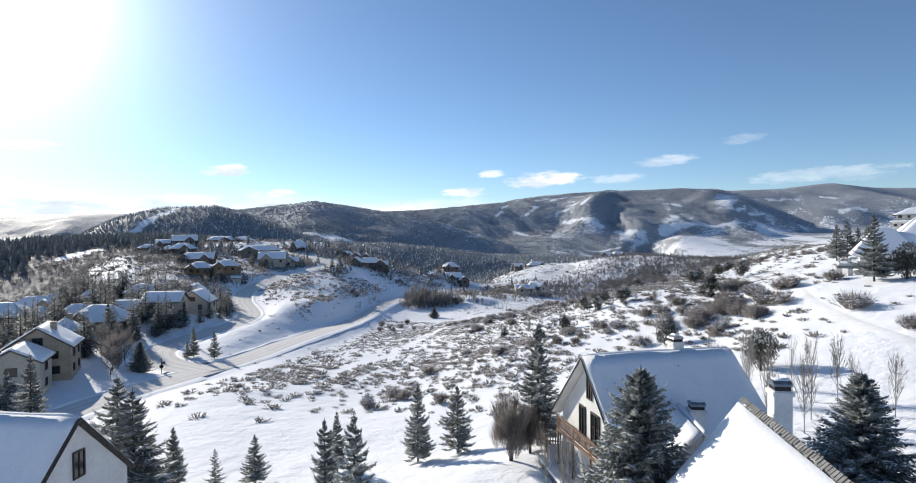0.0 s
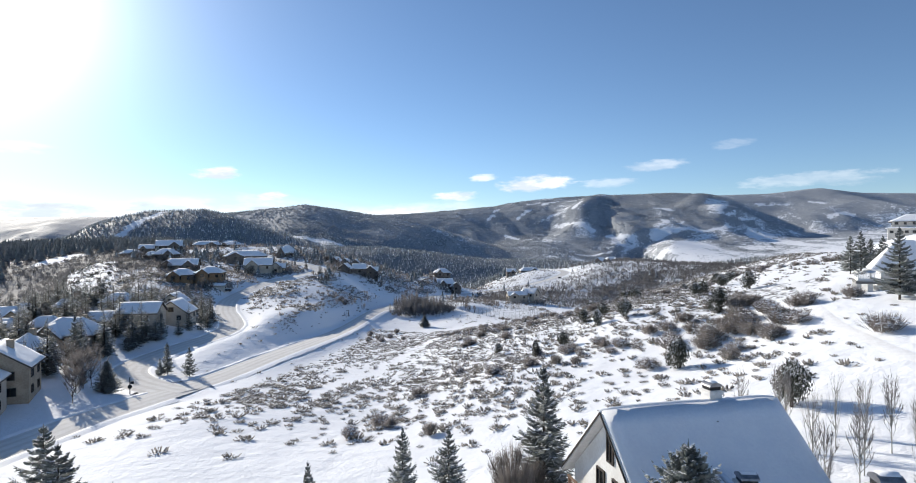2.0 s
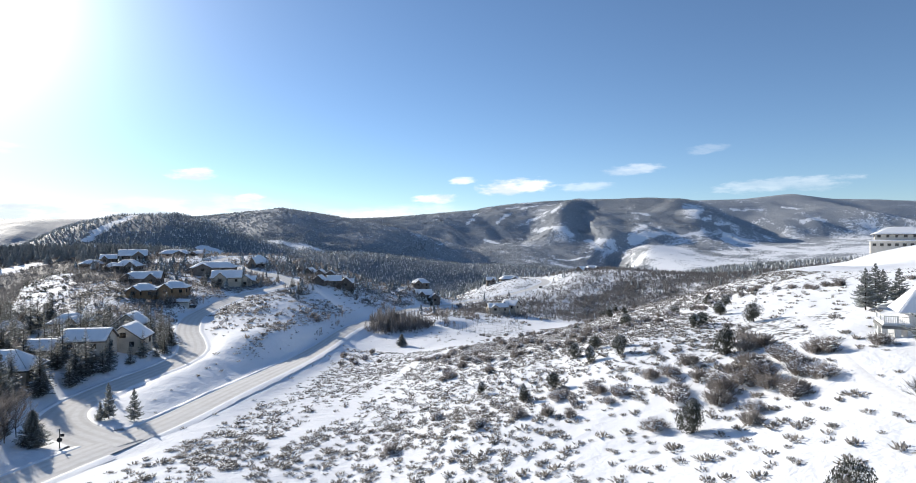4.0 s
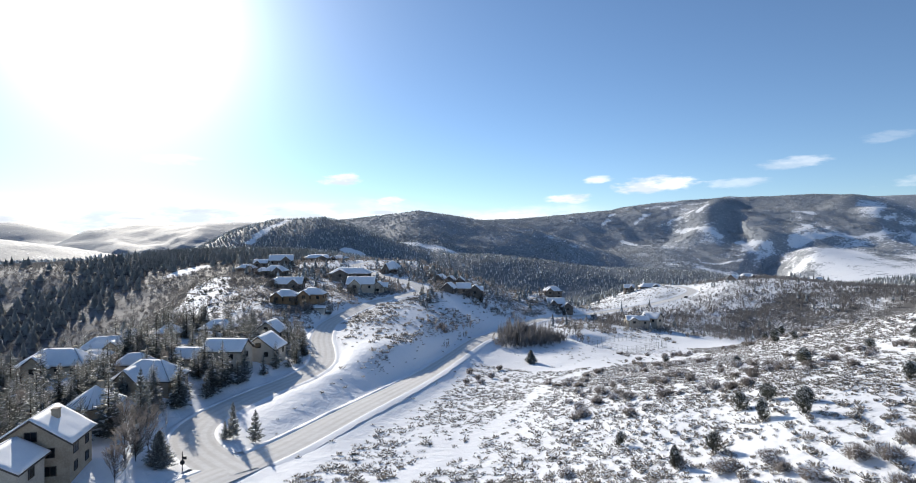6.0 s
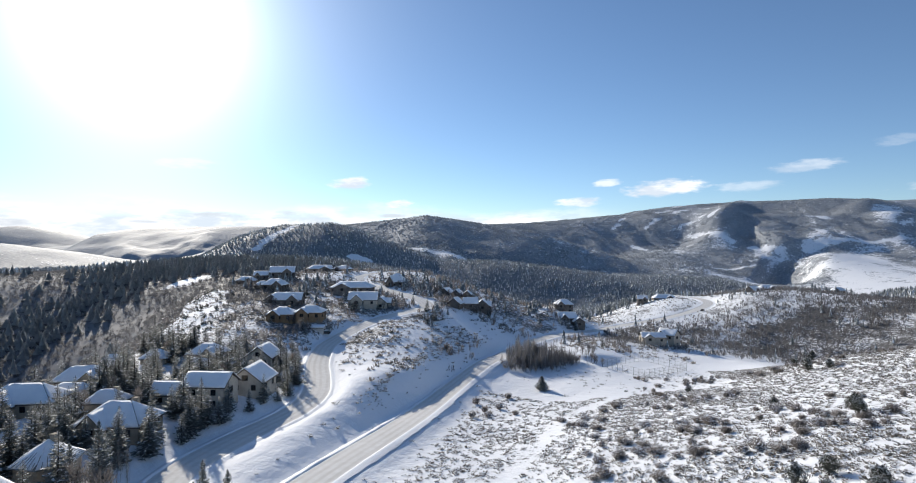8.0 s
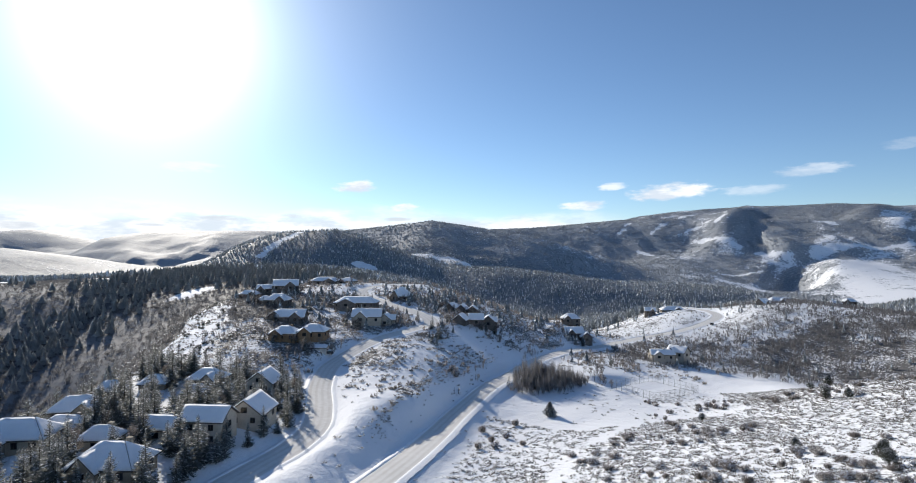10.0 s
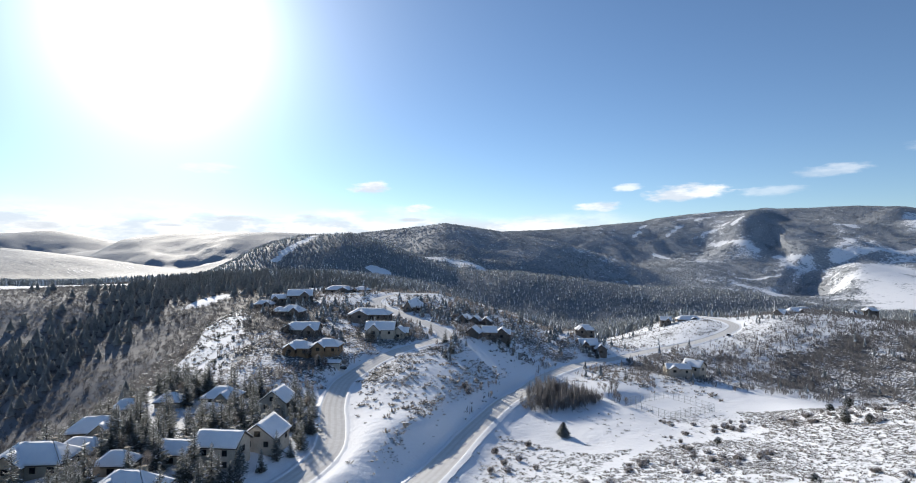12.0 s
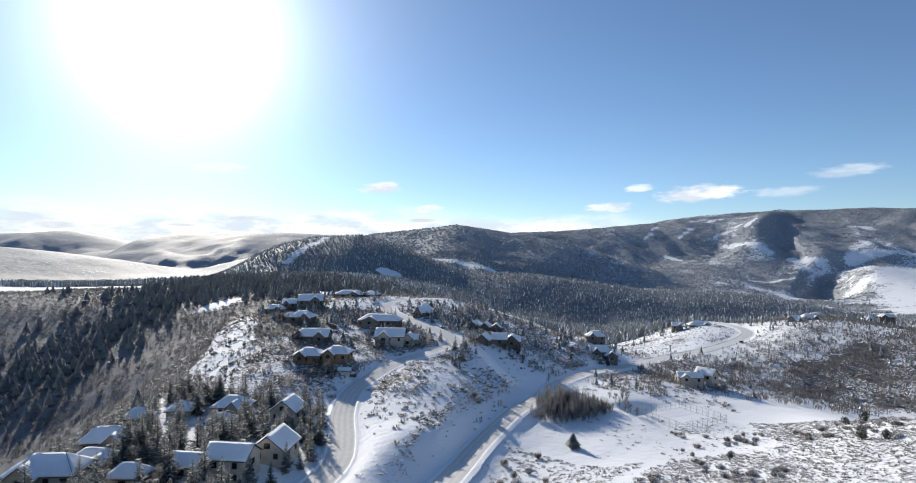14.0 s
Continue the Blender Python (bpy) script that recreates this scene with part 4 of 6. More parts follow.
# ---- houses ----
def slab(s, a, b, c, d, thick, nu=1, nv=1, rough=0.0, mi=0, seed=0):
    """A sloping slab on the eave a-b and the ridge d-c, its top uneven by rough."""
    a, b, c, d = (Vector(p) for p in (a, b, c, d))
    up = (b - a).cross(d - a).normalized()
    if up.z < 0:
        up = -up
    o = len(s.v)
    top, low = [], []
    for j in range(nv + 1):
        for i in range(nu + 1):
            u, w = i / nu, j / nv
            p = (a * (1 - u) + b * u) * (1 - w) + (d * (1 - u) + c * u) * w
            edge = min(u, 1 - u) * min(1, 8 * w + 0.25)
            h = thick * (0.55 + 0.45 * min(1, edge * 12)) + rough * noise.noise(p * 0.45 + Vector((seed * 7.3, 0, 0))) if rough else thick
            top.append(p + up * max(h, 0.03))
            low.append(p)
    m = nu + 1
    k = len(top)
    q = lambda i, j: j * m + i
    f = [(q(i, j), q(i + 1, j), q(i + 1, j + 1), q(i, j + 1)) for j in range(nv) for i in range(nu)]
    f += [tuple(k + x for x in g)[::-1] for g in f]
    for i in range(nu):
        f += [(q(i + 1, 0), q(i, 0), k + q(i, 0), k + q(i + 1, 0)), (q(i, nv), q(i + 1, nv), k + q(i + 1, nv), k + q(i, nv))]
    for j in range(nv):
        f += [(q(0, j), q(0, j + 1), k + q(0, j + 1), k + q(0, j)), (q(nu, j + 1), q(nu, j), k + q(nu, j), k + q(nu, j + 1))]
    s.add(top + low, f, mi)


def roof_slopes(L, W, e, H, over, hip):
    """The slopes of a gable or hip roof as (a, b, c, d)."""
    l, w = L / 2 + over, W / 2 + over
    k = (H - e) / (W / 2)
    ez = e - over * k
    r = (L / 2 - W / 2 * 0.85 if hip else l)
    r = max(r, 0.05)
    out = [((-l, -w, ez), (l, -w, ez), (r, 0, H), (-r, 0, H)), ((l, w, ez), (-l, w, ez), (-r, 0, H), (r, 0, H))]
    if hip:
        out += [((l, -w, ez), (l, w, ez), (r, 0, H), (r, 0, H)), ((-l, w, ez), (-l, -w, ez), (-r, 0, H), (-r, 0, H))]
    return out


PANE = {}


def window(parent, x, y, z, face, w=1.1, h=1.3):
    """A framed window in a wall that faces degrees face."""
    key = (w, h)
    if key not in PANE:
        fr = Shape()
        for x0, z0, x1, z1 in ((-w / 2 - 0.1, -h / 2 - 0.1, w / 2 + 0.1, -h / 2), (-w / 2 - 0.1, h / 2, w / 2 + 0.1, h / 2 + 0.1), (-w / 2 - 0.1, -h / 2, -w / 2, h / 2), (w / 2, -h / 2, w / 2 + 0.1, h / 2), (-0.03, -h / 2, 0.03, h / 2)):
            fr.box(x0, -0.09, z0, x1, 0.04, z1)
        PANE[key] = fr.data("window", TRIM), Shape().box(-w / 2, -0.04, -h / 2, w / 2, 0.0, h / 2).data("pane", GLASS)
    ob = part("window", PANE[key][0], parent)
    ob.matrix_basis = pose(x, y, z, 0, 0, face + 90)
    part("pane", PANE[key][1], ob, "dark window glass")
    return ob


def chimney(parent, x, y, z0, z1, size=1.1, mat_=None, cap=True):
    s = Shape().box(-size / 2, -size / 2, 0, size / 2, size / 2, z1 - z0).box(-size / 2 - 0.08, -size / 2 - 0.08, z1 - z0 - 0.25, size / 2 + 0.08, size / 2 + 0.08, z1 - z0 - 0.05)
    ob = part("chimney", s.data("chimney", mat_ or STUCCO), parent)
    ob.matrix_basis = pose(x, y, z0)
    if cap:
        c = Shape().box(-size * 0.44, -size * 0.44, 0, size * 0.44, size * 0.44, 0.24)
        part("louvre", c.data("louvre", POSTM), ob, "dark chimney louvre").location = (0, 0, z1 - z0)
        c = Shape()
        m = 8
        arc = [(math.cos(math.pi * i / m) * size * 0.52, math.sin(math.pi * i / m) * 0.26 + 0.22) for i in range(m + 1)]
        v = [(px, -size * 0.52, pz) for px, pz in arc] + [(px, size * 0.52, pz) for px, pz in arc]
        c.add(v, [(i, i + 1, m + 2 + i, m + 1 + i) for i in range(m)] + [tuple(range(m + 1))[::-1], tuple(range(m + 1, 2 * m + 2))])
        part("chimney_cap", c.data("chimney_cap", METAL), ob, "arched metal chimney cap").location = (0, 0, z1 - z0)
        c = Shape()
        v = [(px * 0.62, yy, (pz - 0.22) * (1.22 if 2 <= i <= m - 2 else 1.0) + 0.235) for yy in (-size * 0.46, size * 0.40) for i, (px, pz) in enumerate(arc)]
        c.add(v, [(i, i + 1, m + 2 + i, m + 1 + i) for i in range(m)] + [tuple(range(m + 1))[::-1], tuple(range(m + 1, 2 * m + 2))])
        part("snow_cap", c.data("snow_cap", SNOW, True), ob, "snow lying on the chimney cap").location = (0, 0, z1 - z0)
    return ob


def house(label, x, y, ridge_z, turn, L, W, rise, wall, hip=False, over=0.6, stacks=((0.2, 0.15),), storeys=2, snow=0.28, gable_windows=True, group="houses on the hillside", name="house", glazed=True, cross=False, eaves=None):
    c, sn = math.cos(radians(turn)), math.sin(radians(turn))
    corners = [(x + c * i * L / 2 - sn * j * W / 2, y + sn * i * L / 2 + c * j * W / 2) for i in (-1, 1) for j in (-1, 1)]
    z0 = min(gz(*p) for p in corners) - 0.4
    H = max(ridge_z - z0, rise + 2.6)
    e = H - rise
    ob = tagged(new(name), label, "house", group)
    ob.matrix_basis = pose(x, y, z0, 0, 0, turn)
    s = Shape()
    if hip:
        s.box(-L / 2, -W / 2, 0, L / 2, W / 2, e + 0.1)
    else:
        v = [(i * L / 2, p, q) for i in (-1, 1) for p, q in ((-W / 2, 0), (W / 2, 0), (W / 2, e), (0, H - 0.1), (-W / 2, e))]
        s.add(v, [(0, 4, 3, 2, 1), (5, 6, 7, 8, 9), (0, 1, 6, 5), (1, 2, 7, 6), (4, 0, 5, 9), (2, 3, 8, 7), (3, 4, 9, 8)])
    part("wall", s.data("wall", wall), ob)
    r, layers = Shape(), []
    for i, (a, b, cc, d) in enumerate(roof_slopes(L, W, e, H, over, hip)):
        slab(r, a, b, cc, d, 0.22)
        lift = Vector((0, 0, 0.24))
        t = [Vector(p) + lift for p in (a, b, cc, d)]
        mid = (t[0] + t[1] + t[2] + t[3]) / 4
        t = [p + (mid - p) * 0.012 for p in t]
        sw = Shape()
        slab(sw, *t, snow, 14, 7, 0.10, 0, i + x)
        layers.append(sw)
    roof = part("roof", r.data("roof", [eaves or EAVES]), ob)
    for sw in layers:
        part("snow_layer", sw.data("snow_layer", SNOW, True), roof, "blanket of snow on the roof")
    if cross:
        # a gabled bay across the front, towards the valley
        cw, cr, cy = L * 0.42, rise * 0.8, -W / 2 - 1.4
        off = L * 0.2 * (1 if int(x * 7) % 2 else -1)
        ch = e + cr * 0.9
        ce = ch - cr
        v = [(off + i * cw / 2, yy, zz) for yy in (cy, 0) for i, zz in ((-1, 0), (1, 0), (1, ce), (0, ch), (-1, ce))]
        part("bay_wall", Shape().add(v, [(0, 1, 2, 3, 4), (5, 0, 4, 9), (1, 6, 7, 2)]).data("bay_wall", wall), ob)
        rb = Shape()
        sides2 = []
        k2 = cr / (cw / 2)
        for sg in (-1, 1):
            a, b = (off + sg * (cw / 2 + 0.5), cy - 0.5, ce - 0.5 * k2), (off + sg * (cw / 2 + 0.5), 0, ce - 0.5 * k2)
            c2, d2 = (off, 0, ch), (off, cy - 0.5, ch)
            slab(rb, a, b, c2, d2, 0.2)
            sw = Shape()
            slab(sw, *[Vector(p) + Vector((0, 0, 0.22)) for p in (a, b, c2, d2)], snow * 0.9, 8, 5, 0.08, 0, sg + x)
            sides2.append(sw)
        bay = part("bay_roof", rb.data("bay_roof", EAVES), ob)
        for sw in sides2:
            part("snow_layer", sw.data("snow_layer", SNOW, True), bay, "blanket of snow on the roof")
        window(ob, off, cy - 0.02, ce - 0.9, -90, 1.5, 1.3)
    for u, w in stacks:
        zt = H + 0.7
        zb = H - abs(w) * 2 * rise - 1.0
        chimney(ob, u * L, w * W, zb, zt, 0.95, wall, cap=False)
    to_cam = math.degrees(math.atan2(30 - y, -x))
    if not glazed:
        return ob
    for face, half, span in ((-90, W / 2, L), (90, W / 2, L), (0, L / 2, W), (180, L / 2, W)):
        rel = (face + turn - to_cam + 180) % 360 - 180
        if abs(rel) > 95:
            continue
        cols = max(1, int((span - 1.0) / 3.6))
        fx, fy = math.cos(radians(face)), math.sin(radians(face))
        tops = [e - 1.5 - 2.8 * k for k in range(storeys)]
        if face in (0, 180) and not hip and rise > 3:
            tops = [e + rise * 0.32] + tops
        for k, zz in enumerate(tops):
            cc = 1 if zz > e else cols
            for j in range(cc):
                o = (j - (cc - 1) / 2) * span / cc
                px, py = fx * half - fy * o, fy * half + fx * o
                wx, wy = x + c * px - sn * py, y + sn * px + c * py
                if z0 + zz - 0.8 < gz(wx, wy) + 0.2:
                    continue
                window(ob, px + fx * 0.02, py + fy * 0.02, zz, face, 1.1 if (j + k) % 3 else 1.5, 1.3)
    return ob


HOUSES = []


def village(label, wall, rows, **kw):
    for x, y, rz, turn, L, W, rise, hip in rows:
        kw["cross"] = L > 8.5 and (hip or y > 240 or y < 120)
        HOUSES.append((x, y, max(L, W) / 2 + 1.0))
        house(label, x, y, rz, turn, L, W, rise, wall, hip, **kw)


village("cream stucco townhouse with snow-covered gable roof", CREAM, (
    (-89.5, 191, -18.0, 100, 11, 9.5, 3.6, False), (-107, 226, -19.0, 100, 10, 9, 3.5, False), (-93, 177, -17.3, 8, 11, 8, 2.6, False), (-103.5, 174, -19.6, 8, 8, 7, 2.2, False)))
village("tan stucco house with snow-covered hip roof among spruces", TAN, (
    (-125, 221, -18.4, 10, 11, 9, 2.8, True), (-122, 211, -21.4, 20, 8, 6, 2.0, True), (-139, 184, -19.2, 25, 13, 8, 3.0, True), (-133, 174.5, -21.6, 10, 12, 7, 2.4, True),
    (-134, 162, -18.8, 20, 16, 10, 3.4, True), (-97.5, 152, -18.4, 12, 13.5, 10, 3.6, True), (-112, 164, -19.6, 15, 8, 6, 2.2, True), (-150, 206, -20.6, 30, 8, 6, 2.4, True), (-141, 215, -21.0, 20, 8, 6, 2.2, True)))
village("tan stucco house with snowy gable and broad chimney by road", TAN, ((-80.2, 107.6, -16.8, 114, 8.4, 10.5, 3.6, False),), stacks=((0.0, -0.16),))
village("cream stucco house with low snowy gable roof beside the road", CREAM, ((-77.6, 98.1, -19.0, 114, 8, 8, 2.2, False), (-85.2, 94.9, -19.6, 24, 10, 7.5, 2.2, False)), stacks=())
village("cedar-sided house with broad snowy hip roof on the spur", ORANGE, ((-131.5, 284, -12.6, 10, 12, 10, 2.6, True), (-119.5, 288, -11.9, 10, 12, 10, 2.6, True)), storeys=1)
village("cream house with several snowy gables on the spur", CREAM, ((-110, 331, -9.0, 12, 15, 10, 3.6, False), (-101, 334, -11.6, 100, 9, 7, 2.8, False)), stacks=((0.1, 0.1),))
village("long brown house with broad snowy roof on the spur", BROWNW, ((-128, 360, -5.4, 8, 24, 11, 3.0, True), (-145, 315, -8.6, 14, 14, 9, 3.2, False), (-153, 314, -9.6, 100, 8, 7, 2.6, False)), stacks=((0.2, 0.1),))
village("brown house with snow-covered roof on the spur", BROWNW, (
    (-113.5, 400, -2.2, 0, 12, 12, 5.2, True), (-193, 456, 0.6, 8, 22, 11, 2.6, True), (-176, 459, -1.2, -8, 12, 9, 2.2, True), (-195, 399, 1.6, 24, 16, 11, 3.6, False), (-206, 391, -1.4, 20, 9, 8, 2.4, False),
    (-211, 381, -4.6, 18, 12, 8, 2.2, True), (-171, 347, -3.6, 10, 13, 9, 3.0, True), (-181, 350, -5.2, 10, 8, 7, 2.2, True), (-77, 387, -11.6, 80, 8, 6, 2.6, False), (-71, 391, -11.9, 88, 8, 6.4, 2.8, False), (-65, 394, -12.4, 96, 8, 6.4, 2.6, False),
    (-65, 357, -13.4, 85, 8, 7, 3.0, False), (-58, 366, -14.2, 12, 8, 7, 2.8, False), (-52, 374, -15.8, 95, 9, 7, 2.8, False),
    (-4, 428, -28.4, 15, 12, 9, 3.4, False), (4, 424, -31.0, 100, 8, 7, 2.6, False), (-6, 446, -21.6, 8, 12, 9, 3.0, True)), stacks=())
village("small white shed with snowy roof beside the cedar house", PALE, ((-111.8, 278.5, -19.6, 8, 6.6, 4, 0.7, False),), stacks=(), storeys=1)
village("pale house with snow-covered roofs below the hillside scrub", CREAM, ((46, 392, -35.0, 8, 13, 8, 2.2, False), (56, 396, -33.2, -35, 10, 8, 3.0, False)), stacks=((0.1, 0.0),), storeys=1)
village("brown house with snowy roof on the far hilltop", BROWNW, ((83, 588, -28.5, 5, 20, 10, 3.0, True), (63, 582, -29.5, 0, 9, 7, 2.6, False), (165, 575, -23.0, 10, 14, 9, 3.0, True), (192, 640, -22.6, 0, 15, 10, 3.0, True),
                                                                       (254, 690, -29.0, 10, 13, 9, 3.0, True), (282, 720, -28.5, -10, 13, 9, 3.0, True), (150, 560, -24.0, 40, 9, 8, 3.0, False)), stacks=(), storeys=1)

# house with a six-sided seamed roof
hx, hy = -91, 129
HOUSES.append((hx, hy, 7))
hz = gz(hx, hy) - 0.5
hexa = tagged(new("house"), "tan round house with snowy six-sided seamed roof", "house", "houses on the hillside")
hexa.matrix_basis = pose(hx, hy, hz)
eh = -21.7 - hz
ring = [(math.cos(i * math.tau / 6), math.sin(i * math.tau / 6)) for i in range(6)]
s = Shape().add([(c * 5, q * 5, z) for z in (0, eh) for c, q in ring], [(i, (i + 1) % 6, 6 + (i + 1) % 6, 6 + i) for i in range(6)] + [tuple(range(6, 12))])
part("wall", s.data("wall", TAN), hexa)
s, layers = Shape(), []
for i in range(6):
    sw = Shape()
    layers.append(sw)
    (a, b), (c, d) = ring[i], ring[(i + 1) % 6]
    slab(s, (a * 5.8, b * 5.8, eh - 0.2), (c * 5.8, d * 5.8, eh - 0.2), (0, 0, eh + 3.2), (0, 0, eh + 3.2), 0.2)
    slab(sw, (a * 5.7, b * 5.7, eh + 0.02), (c * 5.7, d * 5.7, eh + 0.02), (0, 0, eh + 3.4), (0, 0, eh + 3.4), 0.12, 8, 5, 0.05, 0, i)
    for j in range(1, 7):
        u = j / 7
        p = Vector((a * 5.7, b * 5.7, eh + 0.16)).lerp(Vector((c * 5.7, d * 5.7, eh + 0.16)), u)
        s.tube(p, p.lerp(Vector((0, 0, eh + 3.5)), 1 - abs(2 * u - 1) * 0.55 - 0.4), 0.06, 0.06, 4)
roof = part("roof", s.data("roof", SHINGLE), hexa)
for sw in layers:
    part("snow_layer", sw.data("snow_layer", SNOW, True), roof, "thin snow between the roof seams")
chimney(hexa, 0.6, 0.6, eh + 1.5, eh + 4.3, 0.9, TAN, cap=False)

# ---- near houses ----
chalet = house("white stucco chalet with steep snow-covered gable roof", 14.63, 40.9, -8.95, 12, 10.8, 10, 4.8, STUCCO, over=0.65, stacks=(), snow=0.3, glazed=False, name="chalet", group="near houses", eaves=STUCCO)
zc = chalet.location.z
chimney(chalet, 1.8, 0.6, -11.0 - zc, -8.05 - zc, 0.85)
for px, zz, w, h in ((0.0, -10.9, 0.6, 1.6), (-0.9, -13.7, 1.1, 2.1), (1.2, -13.7, 0.8, 2.1), (-3.0, -13.7, 0.8, 1.8)):
    window(chalet, -5.42, px, zz - zc, 180, w, h)
vent = part("roof_vent", Shape().tube((0, 0, -0.2), (0, 0, 0.42), 0.06, 0.06, 8).tube((0, 0, 0.38), (0, 0, 0.48), 0.09, 0.09, 8).data("roof_vent", POSTM), chalet, "dark pipe through the snow")
vent.location = (0.85, -1.16, -9.9 - zc)
# dark bargeboards on the west gable
barge = Shape()
for sg in (-1, 1):
    barge.add([(-6.14, 0, -8.72 - zc), (-6.14, sg * 5.6, -14.1 - zc), (-6.14, sg * 5.6, -14.22 - zc), (-6.14, 0, -8.84 - zc),
               (-6.08, 0, -8.72 - zc), (-6.08, sg * 5.6, -14.1 - zc), (-6.08, sg * 5.6, -14.22 - zc), (-6.08, 0, -8.84 - zc)],
              [(0, 1, 2, 3), (4, 5, 6, 7), (0, 1, 5, 4), (1, 2, 6, 5), (2, 3, 7, 6), (3, 0, 4, 7)])
part("bargeboard", barge.data("bargeboard", TRIM), chalet, "thin dark bargeboard")
# balcony along the gable
bal = Shape().box(-6.2, -4.4, -15.35 - zc, -5.44, 4.4, -15.15 - zc)
for yy in (-4.3, -1.45, 1.45, 4.3):
    bal.box(-6.16, yy - 0.08, -18.6 - zc, -6.02, yy + 0.08, -14.15 - zc)
part("balcony_floor", bal.data("balcony_floor", DECKW), chalet, "brown timber balcony with posts")
rail = Shape().box(-6.2, -4.4, -14.25 - zc, -6.08, 4.4, -14.14 - zc).box(-6.18, -4.4, -15.0 - zc, -6.1, 4.4, -14.93 - zc)
for i in range(45):
    yy = -4.3 + i * 0.195
    rail.box(-6.16, yy - 0.03, -14.95 - zc, -6.12, yy + 0.03, -14.2 - zc)
part("railing", rail.data("railing", DECKW), chalet, "wooden balcony railing")
part("balcony_snow", Shape().box(-6.06, -4.3, -15.15 - zc, -5.5, 4.3, -15.02 - zc).data("balcony_snow", SNOW), chalet, "snow lying on the balcony")

near_house = house("white house with steep sunlit snowy roof and bare shingle ridge", 12.8, 18.3, -8.75, 82, 18.5, 9.0, 5.5, STUCCO, over=0.5, stacks=(), snow=0.32, glazed=False, name="house", group="near houses")
zn = near_house.location.z
chimney(near_house, 8.95, -1.5, -13.2 - zn, -7.55 - zn, 0.82)
Hn = -8.75 - zn
rid = Shape()
rng = random.Random(3)
for i in range(84):
    u = -9.4 + i * 0.225
    for sg in (-1, 1):
        w, h, j = 0.20 + rng.uniform(-0.05, 0.05), rng.uniform(0.0, 0.035), rng.uniform(-0.02, 0.02)
        lo = Hn + 0.62 - w * 1.16
        rid.add([(u + j, 0, Hn + 0.62), (u + j + 0.21, 0, Hn + 0.60), (u + j + 0.21, sg * w, lo), (u + j, sg * w, lo + 0.02),
                 (u + j, 0, Hn + 0.65 + h), (u + j + 0.21, 0, Hn + 0.62 + h), (u + j + 0.21, sg * (w + 0.01), lo + 0.03 + h), (u + j, sg * (w + 0.01), lo + 0.06 + h)],
                [(0, 1, 2, 3), (4, 5, 6, 7), (0, 3, 7, 4), (1, 5, 6, 2), (3, 2, 6, 7), (0, 4, 5, 1)])
part("ridge_shingles", rid.data("ridge_shingles", SHINGLE), near_house, "row of bare wooden ridge shingles")
wing = house("low white wing with snowy roof beside the chalet", 14.2, 34.6, -11.7, 84, 5.0, 6, 3.2, STUCCO, over=0.4, stacks=(), snow=0.3, glazed=False, name="house_wing", group="near houses", eaves=STUCCO)
chimney(wing, 1.4, -0.95, -13.4 - wing.location.z, -11.25 - wing.location.z, 0.9)
left_house = house("white house with snow-covered gable roof and dark trim", -33.2, 37.4, -12.0, -6, 16, 9.6, 4.9, STUCCO, over=0.35, stacks=(), snow=0.3, glazed=False, name="house", group="near houses")
zl = left_house.location.z
window(left_house, 8.02, 0.2, -14.9 - zl, 0, 0.8, 1.6)
window(left_house, 8.02, -0.9, -18.4 - zl, 0, 1.1, 1.7)
window(left_house, 8.02, 0.6, -18.4 - zl, 0, 1.1, 1.7)
barge = Shape()
for sg in (-1, 1):
    barge.add([(8.36, 0, -12.0 - zl + 0.25), (8.36, sg * 5.15, -17.26 - zl + 0.25), (8.36, sg * 5.15, -17.26 - zl + 0.06), (8.36, 0, -12.0 - zl + 0.06),
               (8.42, 0, -12.0 - zl + 0.25), (8.42, sg * 5.15, -17.26 - zl + 0.25), (8.42, sg * 5.15, -17.26 - zl + 0.06), (8.42, 0, -12.0 - zl + 0.06)],
              [(0, 1, 2, 3), (4, 5, 6, 7), (0, 1, 5, 4), (1, 2, 6, 5), (2, 3, 7, 6), (3, 0, 4, 7)])
part("bargeboard", barge.data("bargeboard", TRIM), left_house, "dark bargeboard")

# pale mansion on the slope
mansion = house("large pale house with broad snowy hip roof and columned deck", 82.1, 94.1, 2.4, -32, 18, 13, 5.4, STUCCO, True, over=0.9, stacks=(), storeys=1, name="mansion", group="near houses")
zm = mansion.location.z
wg = Shape()
for sl in roof_slopes(8, 7, -3.3 - zm, 0.6 - zm, 0.6, True):
    slab(wg, *[Vector(p) + Vector((-8.5, -3.5, 0)) for p in sl], 0.35)
part("wing_roof", wg.data("wing_roof", SNOW), mansion, "snow-covered lower roof")
part("wing_wall", Shape().box(-12, -6.8, 0.0, -5, -0.2, -3.3 - zm).data("wing_wall", STUCCO), mansion)
dk = Shape().box(-15.2, -8.5, -5.7 - zm, -11.8, -1.5, -5.4 - zm)
part("deck_floor", dk.data("deck_floor", STUCCO), mansion)
part("deck_snow", Shape().box(-15.1, -8.4, -5.4 - zm, -11.9, -1.6, -5.2 - zm).data("deck_snow", SNOW), mansion, "snow lying on the deck")
